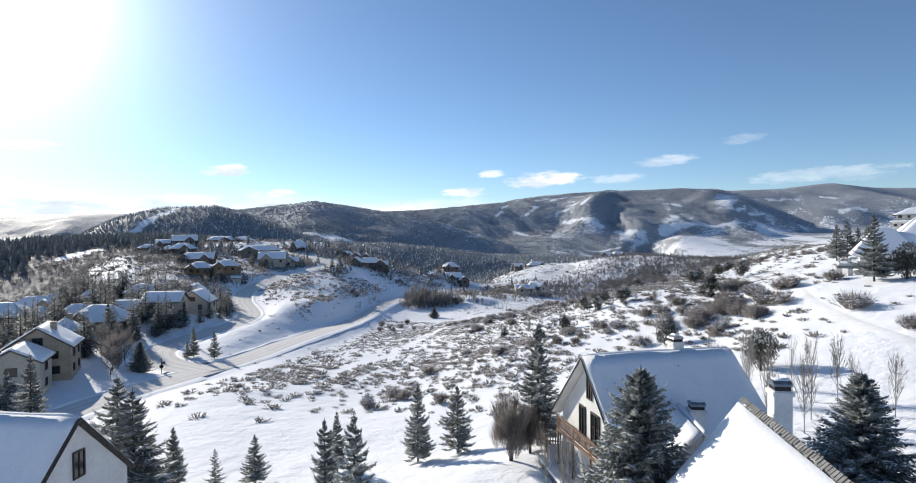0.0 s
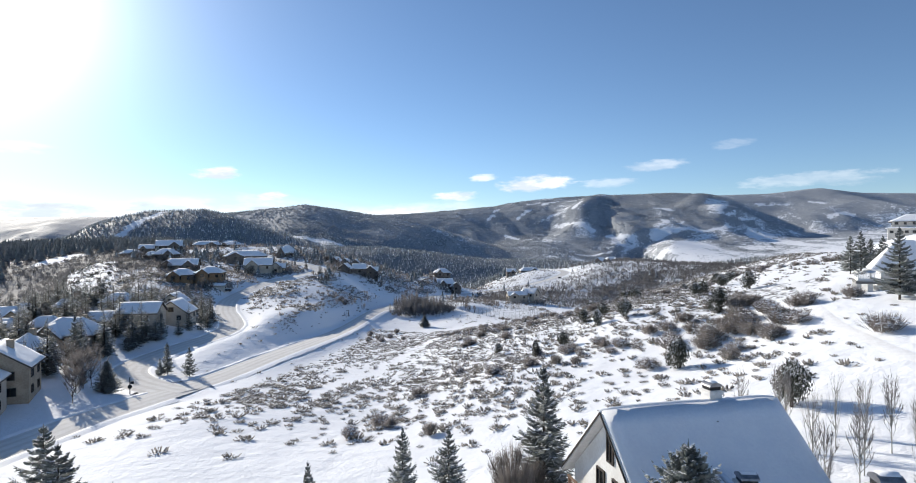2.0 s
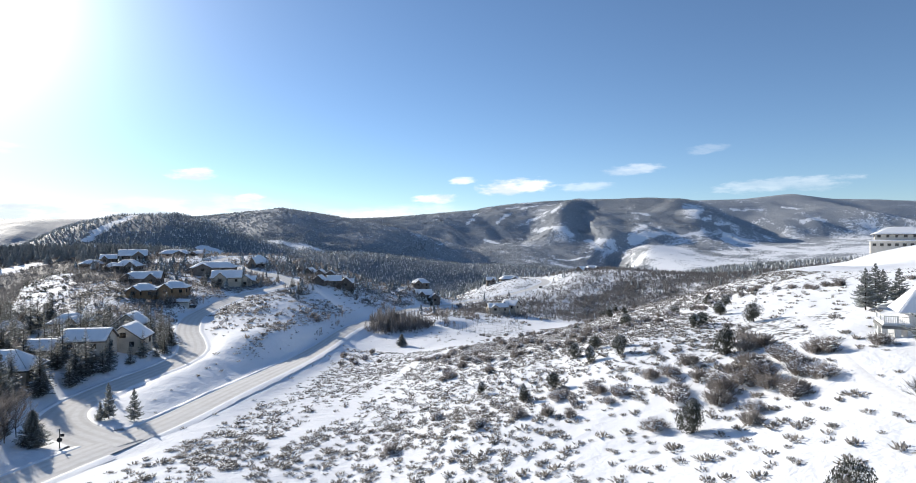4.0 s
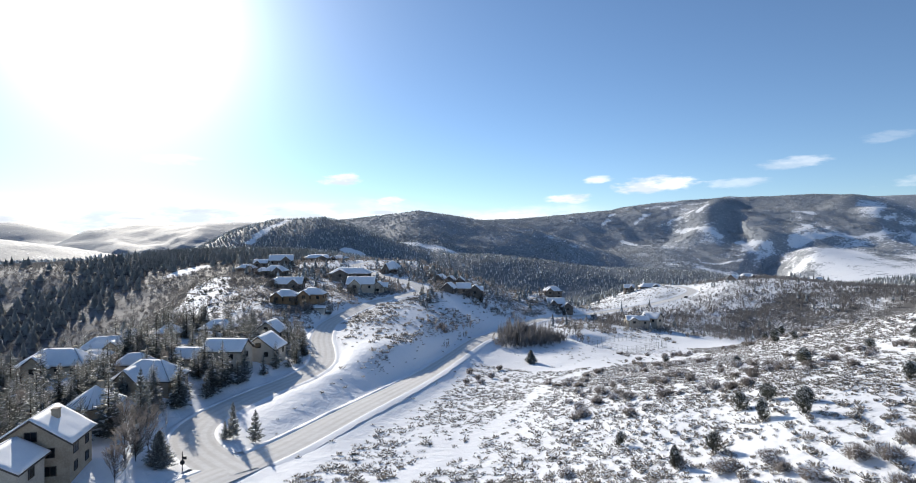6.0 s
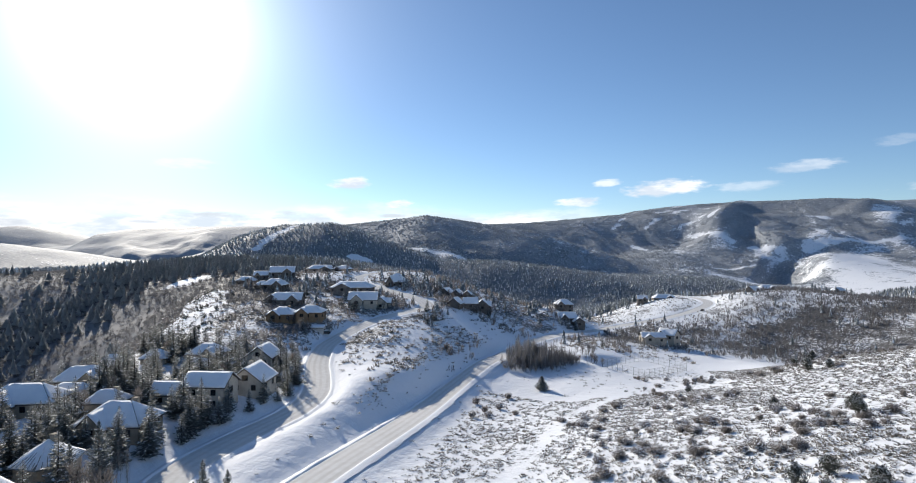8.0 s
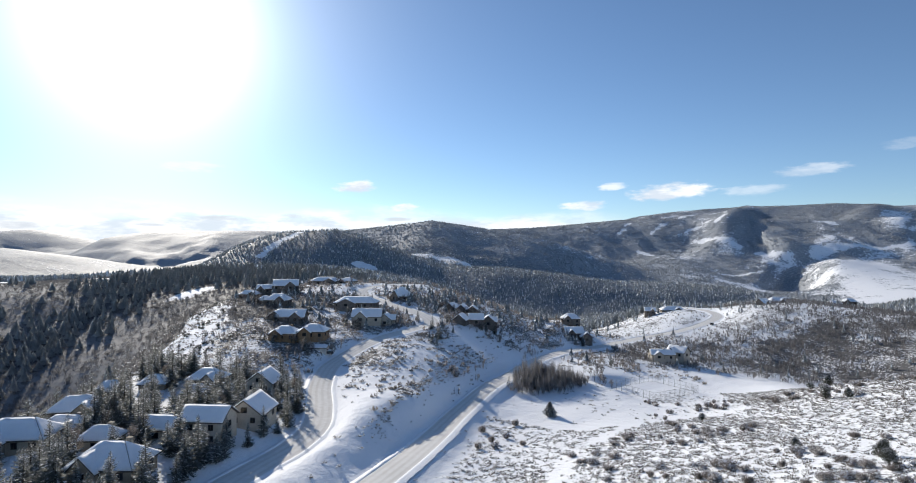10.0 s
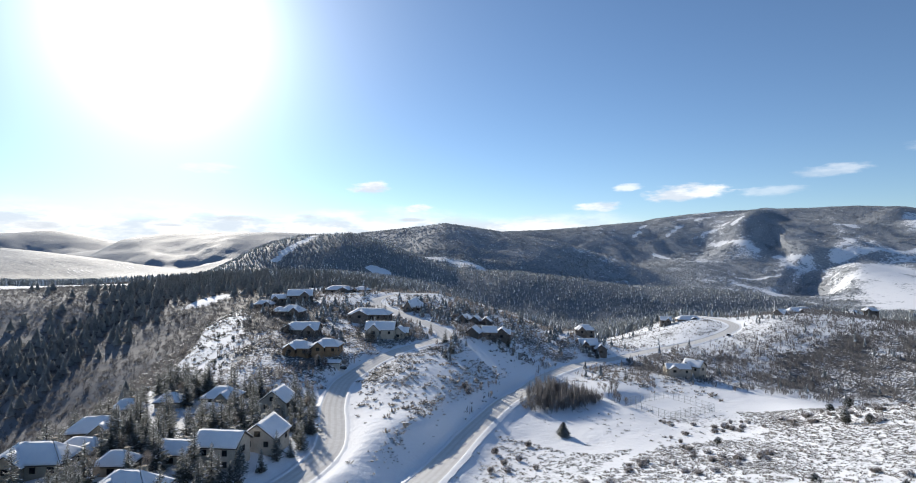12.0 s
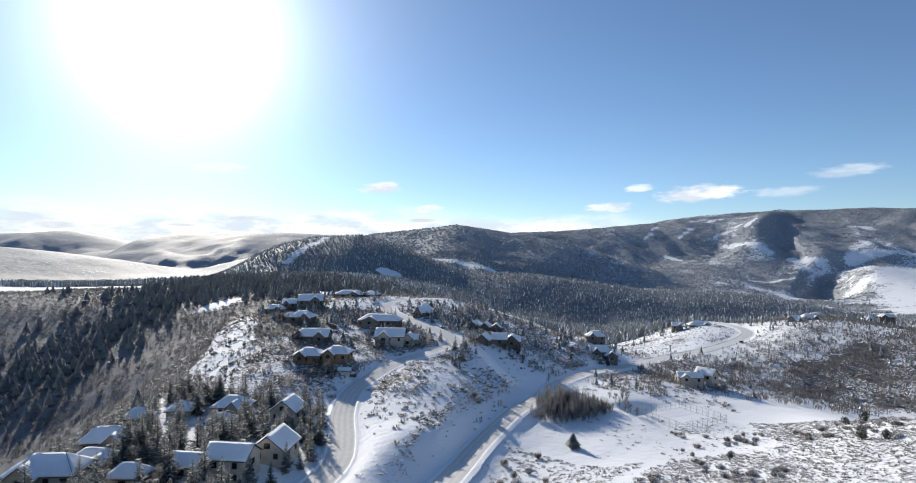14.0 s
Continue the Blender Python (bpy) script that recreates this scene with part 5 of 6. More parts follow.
for px, py in ((-15.0, -8.3), (-13.5, -8.3), (-12.1, -8.3), (-15.0, -5.0), (-15.0, -1.8)):
    part("column", Shape().box(px - 0.5, py - 0.5, -1.5, px + 0.5, py + 0.5, -7.6 - zm).box(px - 0.34, py - 0.34, -7.6 - zm, px + 0.34, py + 0.34, -5.7 - zm).box(px - 0.08, py - 0.08, -5.7 - zm, px + 0.08, py + 0.08, -4.3 - zm).data("column", STUCCO), mansion)
part("beam", Shape().box(-15.4, -8.75, -6.05 - zm, -11.7, -8.5, -5.65 - zm).box(-15.4, -8.5, -6.05 - zm, -15.2, -1.4, -5.65 - zm).data("beam", SHINGLE), mansion, "dark beam under the deck")
rl = Shape().box(-15.15, -8.45, -4.35 - zm, -11.9, -8.35, -4.25 - zm).box(-15.15, -8.45, -4.35 - zm, -15.05, -1.6, -4.25 - zm)
for i in range(16):
    rl.box(-15.0 + i * 0.2, -8.43, -5.3 - zm, -14.96 + i * 0.2, -8.37, -4.3 - zm)
part("deck_railing", rl.data("deck_railing", STUCCO), mansion)


# tall pale house with terraces farther up the hill
upper = house("tall pale house with tiered snowy hip roofs on the hilltop", 271, 326, 14.0, -38, 24, 15, 3.4, PALE, True, over=1.6, stacks=(), storeys=3, name="mansion", group="near houses")
zu = upper.location.z
tier = Shape()
for sl in roof_slopes(28, 19, 6.4 - zu, 8.0 - zu, 1.0, True):
    slab(tier, *sl, 0.4)
part("terrace_roof", tier.data("terrace_roof", SNOW), upper, "snow on the lower roof tier")
part("terrace_wall", Shape().box(-14, -9.5, 0, 14, 9.5, 6.3 - zu).data("terrace_wall", PALE), upper)
for i in range(8):
    window(upper, -12.2 + i * 3.4, -9.52, 4.2 - zu, -90, 1.5, 1.3)


# ---- fence and bench by the chalet ----
def picket_fence(ax, ay, bx, by):
    ob = tagged(new("garden_fence"), "weathered wooden picket fence in snow", "fence", "chalet fences")
    L = math.hypot(bx - ax, by - ay)
    ob.matrix_basis = pose(ax, ay, gz((ax + bx) / 2, (ay + by) / 2) - 0.1, 0, 0, math.degrees(math.atan2(by - ay, bx - ax)))
    part("rail", Shape().box(0, -0.03, 0.3, L, 0.03, 0.4).data("rail", DECKW), ob)
    part("rail", Shape().box(0, -0.03, 0.95, L, 0.03, 1.05).data("rail", DECKW), ob)
    me = Shape().box(-0.05, -0.05, 0, 0.05, 0.02, 1.15).data("picket", DECKW)
    for i in range(int(L / 0.22) + 1):
        part("picket", me, ob).location = (i * 0.22, 0, 0)


picket_fence(7.5, 48.6, 9.6, 48.0)
picket_fence(7.5, 48.6, 7.2, 45.6)
wall_b = tagged(new("garden_wall"), "low stone garden wall capped with snow", "wall")
wall_b.matrix_basis = pose(7.1, 40.6, gz(7.1, 40.6) - 0.6, 0, 0, 100)
part("stonework", Shape().box(-3.5, -0.25, 0, 3.5, 0.25, 1.1).data("stonework", SHINGLE), wall_b)
part("snow_cap", Shape().box(-3.55, -0.3, 1.1, 3.55, 0.3, 1.3).data("snow_cap", SNOW), wall_b, "cap of snow")

# ---- sign post at the junction ----
sign = tagged(new("street_sign"), "dark iron street post with hanging signs at the junction", "sign post")
sign.matrix_basis = pose(-62.4, 116.8, gz(-62.4, 116.8) - 0.1, 0, 0, 15)
part("pole", Shape().tube((0, 0, 0), (0, 0, 3.5), 0.09, 0.07, 8).tube((0, 0, 3.5), (0, 0, 3.62), 0.12, 0.03, 8).data("pole", POSTM), sign)
part("bracket", Shape().box(-0.05, -0.04, 2.65, 0.75, 0.04, 2.75).box(0.1, -0.03, 2.25, 0.7, 0.03, 2.65).data("bracket", POSTM), sign)
part("plate", Shape().tube((0, -0.06, 1.75), (0, 0.06, 1.75), 0.42, 0.42, 8).data("plate", POSTM), sign, "round dark sign plate")

# ---- fenced court ----
court = tagged(new("court_fence"), "tall wire fence round a snow-covered sports court", "fence")
court.matrix_basis = pose(32, 315, -40.4, 0, 0, math.degrees(math.atan2(0.66, 0.75)))
post = Shape().tube((0, 0, -0.3), (0, 0, 3.4), 0.10, 0.08, 6).data("post", WIRE)
hx2, hy2 = 13.5, 12.5
for i in range(10):
    for px, py in ((-hx2 + i * 3, -hy2), (-hx2 + i * 3, hy2)):
        part("post", post, court).location = (px, py, 0)
for i in range(1, 8):
    for px in (-hx2, hx2):
        part("post", post, court).location = (px, -hy2 + i * 25 / 8, 0)
for ax, ay, bx, by in ((-hx2, -hy2, hx2, -hy2), (hx2, -hy2, hx2, hy2), (hx2, hy2, -hx2, hy2), (-hx2, hy2, -hx2, -hy2)):
    w = Shape()
    for z in (0.2, 1.7, 3.35):
        w.tube((ax, ay, z), (bx, by, z), 0.05, 0.05, 4)
    L = math.hypot(bx - ax, by - ay)
    for i in range(int(L / 0.6)):
        u = i * 0.6 / L
        w.tube((ax + (bx - ax) * u, ay + (by - ay) * u, 0.2), (ax + (bx - ax) * u, ay + (by - ay) * u, 3.35), 0.018, 0.018, 3)
    part("wire_panel", w.data("wire_panel", WIRE), court)


# ---- cars ----
def car(x, y, turn):
    ob = tagged(new("car"), "dark parked car beside the snowy road", "car", "parked cars")
    ob.matrix_basis = pose(x, y, gz(x, y) + 0.05, 0, 0, turn)
    s = Shape()
    prof = [(-2.2, 0.35), (-2.25, 0.85), (-1.4, 1.0), (2.0, 1.05), (2.2, 0.8), (2.2, 0.35)]
    v = [(px, yy, pz) for yy in (-0.9, 0.9) for px, pz in prof]
    s.add(v, [tuple(range(6)), tuple(range(11, 5, -1))] + [(i, (i + 1) % 6, 6 + (i + 1) % 6, 6 + i)[::-1] for i in range(6)])
    part("body", s.data("body", CARP), ob)
    prof = [(-1.3, 1.0), (-0.6, 1.6), (1.3, 1.65), (1.95, 1.05)]
    s = Shape().add([(px, yy * (0.78 if pz > 1.2 else 0.88), pz) for yy in (-1, 1) for px, pz in prof], [(0, 1, 2, 3), (7, 6, 5, 4), (0, 4, 5, 1), (1, 5, 6, 2), (2, 6, 7, 3)])
    part("cabin", s.data("cabin", GLASS), ob, "dark glazed cabin")
    part("roof_snow", Shape().box(-0.6, -0.7, 1.6, 1.3, 0.7, 1.75).data("roof_snow", SNOW), ob)
    for px in (-1.35, 1.35):
        for py in (-0.85, 0.85):
            part("wheel", Shape().tube((px, py - 0.1, 0.33), (px, py + 0.1, 0.33), 0.33, 0.33, 12).data("wheel", TYRE), ob)


car(100, 513, 60)
car(-108, 279, 20)

# ---- trees one by one ----
MEADOW = "spruces in the meadow"
for x, y, h, r, k in ((-29.8, 48.5, 11.0, 3.5, 0), (-27.0, 46, 10.3, 3.6, 1), (-26.0, 50.5, 5.8, 1.45, 2), (-18.6, 50.5, 4.7, 1.25, 0), (-8.5, 35.1, -gz(-8.5, 35.1) - 11.2, 2.0, 1), (-11.5, 52.2, 6.0, 1.3, 2), (-6.0, 31.6, -gz(-6.0, 31.6) - 9.8, 2.5, 0),
                      (-4.0, 53.3, 7.8, 1.75, 1), (-0.2, 54.6, 7.0, 1.75, 2)):
    planted("spruce_tree", k, x, y, r * 1.18, h, 37 * x, "slender snow-dusted spruce standing in the meadow snow", "tree", MEADOW)
planted("young_spruce", 0, -21.8, 49.5, 1.1, 3.9, 20, "small young spruce standing in deep snow", "tree", MEADOW)
planted("spruce_tree", 2, 6.9, 48.6, 3.1, gz(6.9, 48.6) * -1 - 7.6, 70, "tall dark spruce behind the chalet garden", "tree", "spruces by the houses")
planted("snowy_spruce", 0, 10.1, 30.9, 4.3, gz(10.1, 30.9) * -1 - 7.0, 10, "large snow-laden spruce beside the chalet", "tree", "spruces by the houses")
planted("snowy_spruce", 0, 24.6, 34.0, 3.5, 8.4, 140, "broad dark spruce on the snowy slope", "tree", "spruces by the houses")
planted("spruce_tree", 2, 27.5, 31.5, 2.0, 5.6, 240, "broad dark spruce on the snowy slope", "tree", "spruces by the houses")
for x, y, h, r in ((63, 84.5, 10.5, 3.4), (76, 112, 7.6, 2.5), (79.5, 114, 8.0, 2.6), (83, 113, 6.4, 2.2), (86, 120, 6.0, 2.2)):
    planted("spruce_tree", 0, x, y, r, h, 50 * x, "dark spruce beside the pale mansion", "tree", "spruces by the houses")
for x, y, h, r in ((-63.4, 133.2, 7.6, 1.9), (-58.2, 132.6, 6.8, 1.8), (-64.4, 132.0, 4.2, 1.2)):
    planted("spruce_tree", 1, x, y, r, h, 50 * x, "spruce on the snowy island at the road junction", "tree", "junction spruces")
for x, y, h, r in ((-62.0, 80.5, 11.2, 3.2), (-65, 75.5, 9.0, 2.8), (-70, 86, 8.0, 2.6), (-82, 130.5, 12.5, 2.7), (-85, 127.5, 8.5, 2.2), (-73, 119, 5.0, 1.6), (-87, 138, 8.0, 2.1)):
    planted("spruce_tree", 2, x, y, r, h, 50 * x, "snow-dusted spruce beside the road", "tree", "spruces by the houses")
for x, y, h, k in ((-70.6, 113.5, 7.5, 0), (-72.8, 121.5, 8.5, 1), (-79, 123, 8.0, 2), (-67.5, 108, 6.5, 1), (-71.2, 116.5, 8.0, 2)):
    planted("bare_tree", k, x, y, h * 0.40, h, 60 * x, "bare brown deciduous tree in the snow", "tree", "bare trees beside houses")
for x, y, h, r in ((4.2, 45.4, 6.5, 2.6), (5.9, 46.6, 5.2, 1.9)):
    planted("tall_shrub", int(x) % 2, x, y, r, h, 60 * x, "tall many-stemmed leafless shrub with fine pale twigs", "shrub", "bare trees beside houses")
for i, (x, y, h) in enumerate(((24.5, 43.5, 6.0), (26.0, 47.0, 7.0), (27.6, 44.5, 6.4), (29.4, 46.5, 7.2), (31.5, 44.2, 6.0), (33.0, 48.5, 6.2), (30.5, 51.0, 6.6), (27.0, 52.0, 6.8), (25.0, 55.0, 7.0), (34.5, 44.0, 5.2), (29.0, 56.0, 6.2),
                               (7.0, 37.6, 6.4), (6.9, 35.4, 5.8), (6.0, 38.8, 5.0))):
    planted("aspen_tree", i % 3, x, y, 1.7, h, 77 * i, "slim bare aspen with pale bark in snow", "tree", "aspens by the chalet")

planted("snowy_spruce", 0, -67, 117.1, 2.5, 6.6, 40, "dense dark pine beside the street sign", "tree", "junction spruces")

# junipers and large bushes, from the hillside down to the road
JUN = ((49.4, 108.7, 5.0, 2.4), (36, 122.8, 3.4, 1.7), (31.3, 125.6, 3.6, 1.4), (22.6, 119.1, 3.4, 1.6), (16.6, 115.5, 3.6, 1.3), (10.7, 129.7, 2.6, 1.2), (32.3, 85.2, 4.4, 2.3), (53.2, 166.3, 3.6, 1.9), (55.6, 133, 3.2, 1.7), (58, 134.5, 3.0, 1.7),
       (66.8, 143.3, 3.2, 1.9), (65, 127.2, 4.0, 2.2), (56.4, 174.9, 3.6, 2.2), (78.7, 258, 5.0, 2.2), (83.2, 252.7, 3.4, 1.8), (34.7, 133.5, 3.0, 1.8), (38.1, 127.1, 2.6, 2.0), (39.4, 252.4, 2.6, 1.6),
       (91.6, 288, 4.2, 2.2), (86, 290, 3.0, 2.0), (30.2, 133, 3.4, 1.8), (66, 82.0, 5.5, 3.0), (70, 150, 3.0, 1.8), (80, 165, 3.2, 1.9), (88, 190, 3.4, 2.0), (75, 185, 2.8, 1.6), (46, 190, 2.6, 1.5), (32.6, 60.1, 4.6, 2.3))
for i, (x, y, h, r) in enumerate(JUN):
    planted("juniper", i % 2, x, y, r, h, 61 * i, "rounded dark juniper flecked with snow on the slope", "shrub", "junipers on the slope")
rng = random.Random(5)
BUSH = [(29.1, 88.8, 1.7, 2.4), (29.7, 104.6, 1.8, 2.3), (36.5, 98.6, 1.9, 2.5), (35.8, 107.3, 2.0, 2.5), (41, 94.9, 2.2, 2.9), (45.9, 91.8, 2.3, 3.0), (14, 105.3, 1.7, 2.1), (7.8, 105.4, 1.7, 2.0), (27.7, 112.5, 1.6, 2.0), (40.6, 85.9, 1.6, 2.0), (-13.9, 84.2, 2.0, 1.6),
        (-10.7, 91.4, 2.2, 2.2), (-9.0, 89.5, 1.8, 1.8), (-2.7, 81, 1.9, 1.6), (-5.8, 105.7, 1.8, 1.8), (7.4, 104.5, 1.7, 2.0), (1.6, 120.1, 1.6, 1.8), (52.8, 74.4, 2.6, 3.2), (49.6, 60.8, 1.8, 2.0), (28.8, 176.4, 1.8, 2.8), (14.7, 157.3, 1.8, 2.4),
        (-32.4, 234.1, 2.6, 1.9), (-22.8, 246.2, 2.2, 1.9), (-28, 225, 2.4, 1.8), (-30.5, 216, 2.2, 1.8), (-26, 219, 2.0, 1.8), (-24, 231, 2.2, 1.7), (-50.5, 277, 3.8, 2.2), (-53, 280, 3.2, 2.0), (-18, 224, 1.8, 1.6)]
for i in range(26):
    BUSH.append((rng.gauss(47, 7), rng.gauss(97, 4.5), rng.uniform(1.6, 2.5), rng.uniform(2.0, 3.0)))
while len(BUSH) < 290:
    x, y = rng.uniform(-5, 110), rng.uniform(95, 300)
    if y - 95 < (20 - x) * 3.0 or (x > 60 and y < 125) or math.hypot(x - 32, y - 315) < 26 or (x < 25 and y > 225) or float(wave(np.array(x), np.array(y), 22, 60, 2)) < 0.05:
        continue
    BUSH.append((x, y, rng.uniform(0.9, 1.9), rng.uniform(1.0, 2.3)))
for i, (x, y, h, r) in enumerate(BUSH):
    h = max(h * 1.1, r * 0.85)
    planted("scrub_bush", i % 3, x, y, r, h, 43 * i, "leafless brown scrub bush with snow in its twigs", "shrub", "scrub bushes on the slope")


def clear(x, y, gap=1.5):
    if any(math.hypot(x - a, y - b) < r + gap * 0.5 for a, b, r in HOUSES):
        return False
    for line, half in ((LOW, 4.8), (HIGH, 5.0)):
        if np.min(np.hypot(line[:, 0] - x, line[:, 1] - y)) < half + gap:
            return False
    return True


# spruces round the houses
rng = random.Random(11)
count = 0
while count < 285:
    x, y = rng.uniform(-162, -78), rng.uniform(95, 240)
    if x > -80 - (y - 110) * 0.05 or x < -165 + (240 - y) * 0.15 or not clear(x, y, 1.0):
        continue
    count += 1
    h = rng.uniform(6.0, 12.5)
    planted("conifer", count % 3, x, y, h * rng.uniform(0.25, 0.34), h, rng.random() * 360, "dark spruce with snow among the hillside houses", "tree", "spruces among the houses")
for i, (x, y, h) in enumerate(((-83, 186, 8.5), (-82, 197, 9.0), (-84.5, 202, 7.5), (-83.5, 170, 7.0), (-85.5, 165.5, 9.0), (-82.5, 178, 6.5), (-86, 147, 8.5), (-84.5, 155, 7.0), (-89, 142, 9.5), (-100, 141, 10.0), (-106, 148, 9.0), (-81.5, 190.5, 6.0), (-98, 205, 9.5), (-95, 214, 8.5), (-110, 185, 11.0), (-113, 178, 10.0), (-107, 192, 10.5))):
    planted("conifer", i % 3, x, y, h * 0.27, h, 51 * i, "dark spruce with snow among the hillside houses", "tree", "spruces among the houses")
count = 0
spur_rest = []
while count < 330:
    x, y = rng.uniform(-235, 10), rng.uniform(285, 490)
    if (float(rib(np.array(x), np.array(y))) > 0.2 or math.hypot((x + 160) / 45, (y - 445) / 36) < 1 or float(wave(np.array(x), np.array(y), 45, 64, 2)) < -0.05) and rng.random() < 0.93:
        continue
    if not clear(x, y, 1.0) or y < 300 - (x + 100) * 0.5 or (x > -60 and y < 355) or (x > -45 and y < 400 and rng.random() < 0.6):
        continue
    count += 1
    h = rng.uniform(3.0, 7.5)
    if y < 345 and count % 2:
        planted("conifer", count % 3, x, y, h * rng.uniform(0.25, 0.33), h, rng.random() * 360, "small dark conifer between houses on the spur", "tree", "conifers on the spur")
    else:
        spur_rest.append((x, y, gz(x, y) - 0.1, h * rng.uniform(0.25, 0.33), h, rng.random() * 6.3, count % 3))
for hx_, hy_, hr_ in [q for q in HOUSES if 275 < q[1] < 470 and q[0] < 20]:
    for j in range(6):
        a = rng.uniform(3.6, 5.8) if j < 5 else rng.uniform(0, 6.3)
        x, y = hx_ + (hr_ + rng.uniform(0.5, 5.0)) * math.cos(a), hy_ + (hr_ + rng.uniform(0.5, 5.0)) * math.sin(a)
        if not clear(x, y, 0.2):
            continue
        if j % 3 == 1:
            planted("conifer", j % 3, x, y, rng.uniform(1.0, 1.6), rng.uniform(4.0, 6.5), 60 * j, "small dark conifer between houses on the spur", "tree", "conifers on the spur")
        else:
            planted("bare_tree", j % 3, x, y, rng.uniform(1.4, 2.2), rng.uniform(3.5, 6.0), 60 * j, "bare brown tree beside a house on the spur", "tree", "bare trees beside houses")
for i in range(13):
    planted("conifer", i % 3, -153 + i * 1.75, 372 + i * 1.9 + rng.uniform(-0.8, 0.8), 1.15, rng.uniform(4.6, 6.4), 50 * i, "slim conifer in a row behind the long house", "tree", "conifers on the spur")
for i in range(40):
    while True:
        x, y = rng.uniform(-155, -82), rng.uniform(100, 235)
        if clear(x, y, 0.6):
            break
    planted("bare_tree", i % 3, x, y, rng.uniform(1.4, 2.2), rng.uniform(4.5, 7.5), 31 * i, "bare brown tree among the hillside houses", "tree", "bare trees among the houses")
planted("snowy_spruce", 0, -11.4, 258, 2.7, 5.4, 0, "small broad conifer alone in the snowy hollow", "tree", "conifers on the spur")
planted("conifer", 2, -19, 291, 1.9, 7.5, 0, "small dark conifer at the edge of the thicket", "tree", "conifers on the spur")
for i in range(14):
    planted("bare_tree", i % 3, rng.uniform(-2, 14), rng.uniform(305, 330), rng.uniform(1.1, 1.7), rng.uniform(3.5, 6.0), 40 * i, "slim bare tree beside the thicket", "tree", "bare trees beside houses")
for i in range(10):
    planted("aspen_tree", i % 3, rng.uniform(-86, -77), 124 + i * 1.6, 1.3, rng.uniform(5.5, 8.0), 70 * i, "slim bare tree on the bank below the houses", "tree", "bare trees beside houses")
planted("conifer", 0, 15.8, 356, 1.9, 7.0, 0, "small dark conifer between houses on the spur", "tree", "conifers on the spur")


# ---- sagebrush, scrub and woodland ----
def stuff(name, me, label, category):
    return tagged(new(name, me), label, category, kind="stuff")


def field(count, x0, x1, y0, y1, seed, keep):
    r = np.random.RandomState(seed)
    x, y = r.uniform(x0, x1, count), r.uniform(y0, y1, count)
    ok = r.uniform(0, 1, count) < keep(x, y)
    x, y = x[ok], y[ok]
    return x, y, sheet_height(x, y), r.uniform(0, 1, (len(x), 4))


def off_road(x, y, gap=5.5):
    d1, _ = along(x, y, LOW)
    d2, _ = along(x, y, HIGH)
    free = (d1 > gap) & (d2 > gap + 0.2)
    for a, b, r in HOUSES:
        free &= np.hypot(x - a, y - b) > r
    return free


TRACK = np.array([(-26, 118, 0), (-18.4, 140.8, 0), (-14.2, 155.4, 0), (-8.2, 176.9, 0), (-1.5, 214.9, 0), (3.1, 224, 0), (16, 246, 0)], float)


def sage_keep(x, y):
    k = np.clip(0.66 + 0.75 * wave(x, y, 24, 50, 3), 0.13, 1)
    meadow = np.clip(((x + 48) * 0.3 + (y - 84)) / 22, 0.05, 1)
    slope = np.clip((x + 40) / 42, 0.7, 1)
    piste = np.where((x > 50 + (y - 80) * 0.25) & (y < 200), 0.10, 1.0)
    flat_ = np.where((x > -35) & (x < 60) & (y > 238 + 0.5 * np.abs(x)) & (y < 345), 0.04, 1.0)
    d, _ = along(x, y, TRACK)
    swale = np.clip((d - 1.6) / 2.0, 0.03, 1)
    d, _ = along(x, y, LOW)
    verge = np.clip((d - 9.5 - 3.0 * wave(x, y, 12, 65, 2)) / 5, 0.03, 1)
    return k * meadow * slope * piste * flat_ * swale * verge * (0.5 + 0.5 * np.clip((y - 105) / 40, 0, 1)) * off_road(x, y)


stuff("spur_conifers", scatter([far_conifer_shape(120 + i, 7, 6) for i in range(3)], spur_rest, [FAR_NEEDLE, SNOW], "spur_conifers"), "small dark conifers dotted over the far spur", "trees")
x, y, z, r = field(52000, -60, 135, 66, 320, 71, sage_keep)
tpl = [sage_shape(9, 20 + i) for i in range(6)]
close = [sage_shape(26, 30 + i, 0.6) for i in range(6)]
sz = 0.5 + 0.95 * r[:, 0] ** 1.7
sz = sz * np.where(y > 150, 0.85, 1.0)
rows = np.stack([x, y, z - 0.05, sz * 1.05, sz * 0.62, r[:, 1] * 6.3, np.floor(r[:, 2] * 6)], 1)
stuff("sagebrush", scatter(tpl, rows[y > 122], [SAGE, SNOW], "sagebrush"), "low grey-brown sagebrush poking through the snow", "sagebrush")
stuff("sagebrush", scatter(close, rows[y <= 122], [SAGE, SNOW], "sagebrush"), "low grey-brown sagebrush poking through the snow", "sagebrush")

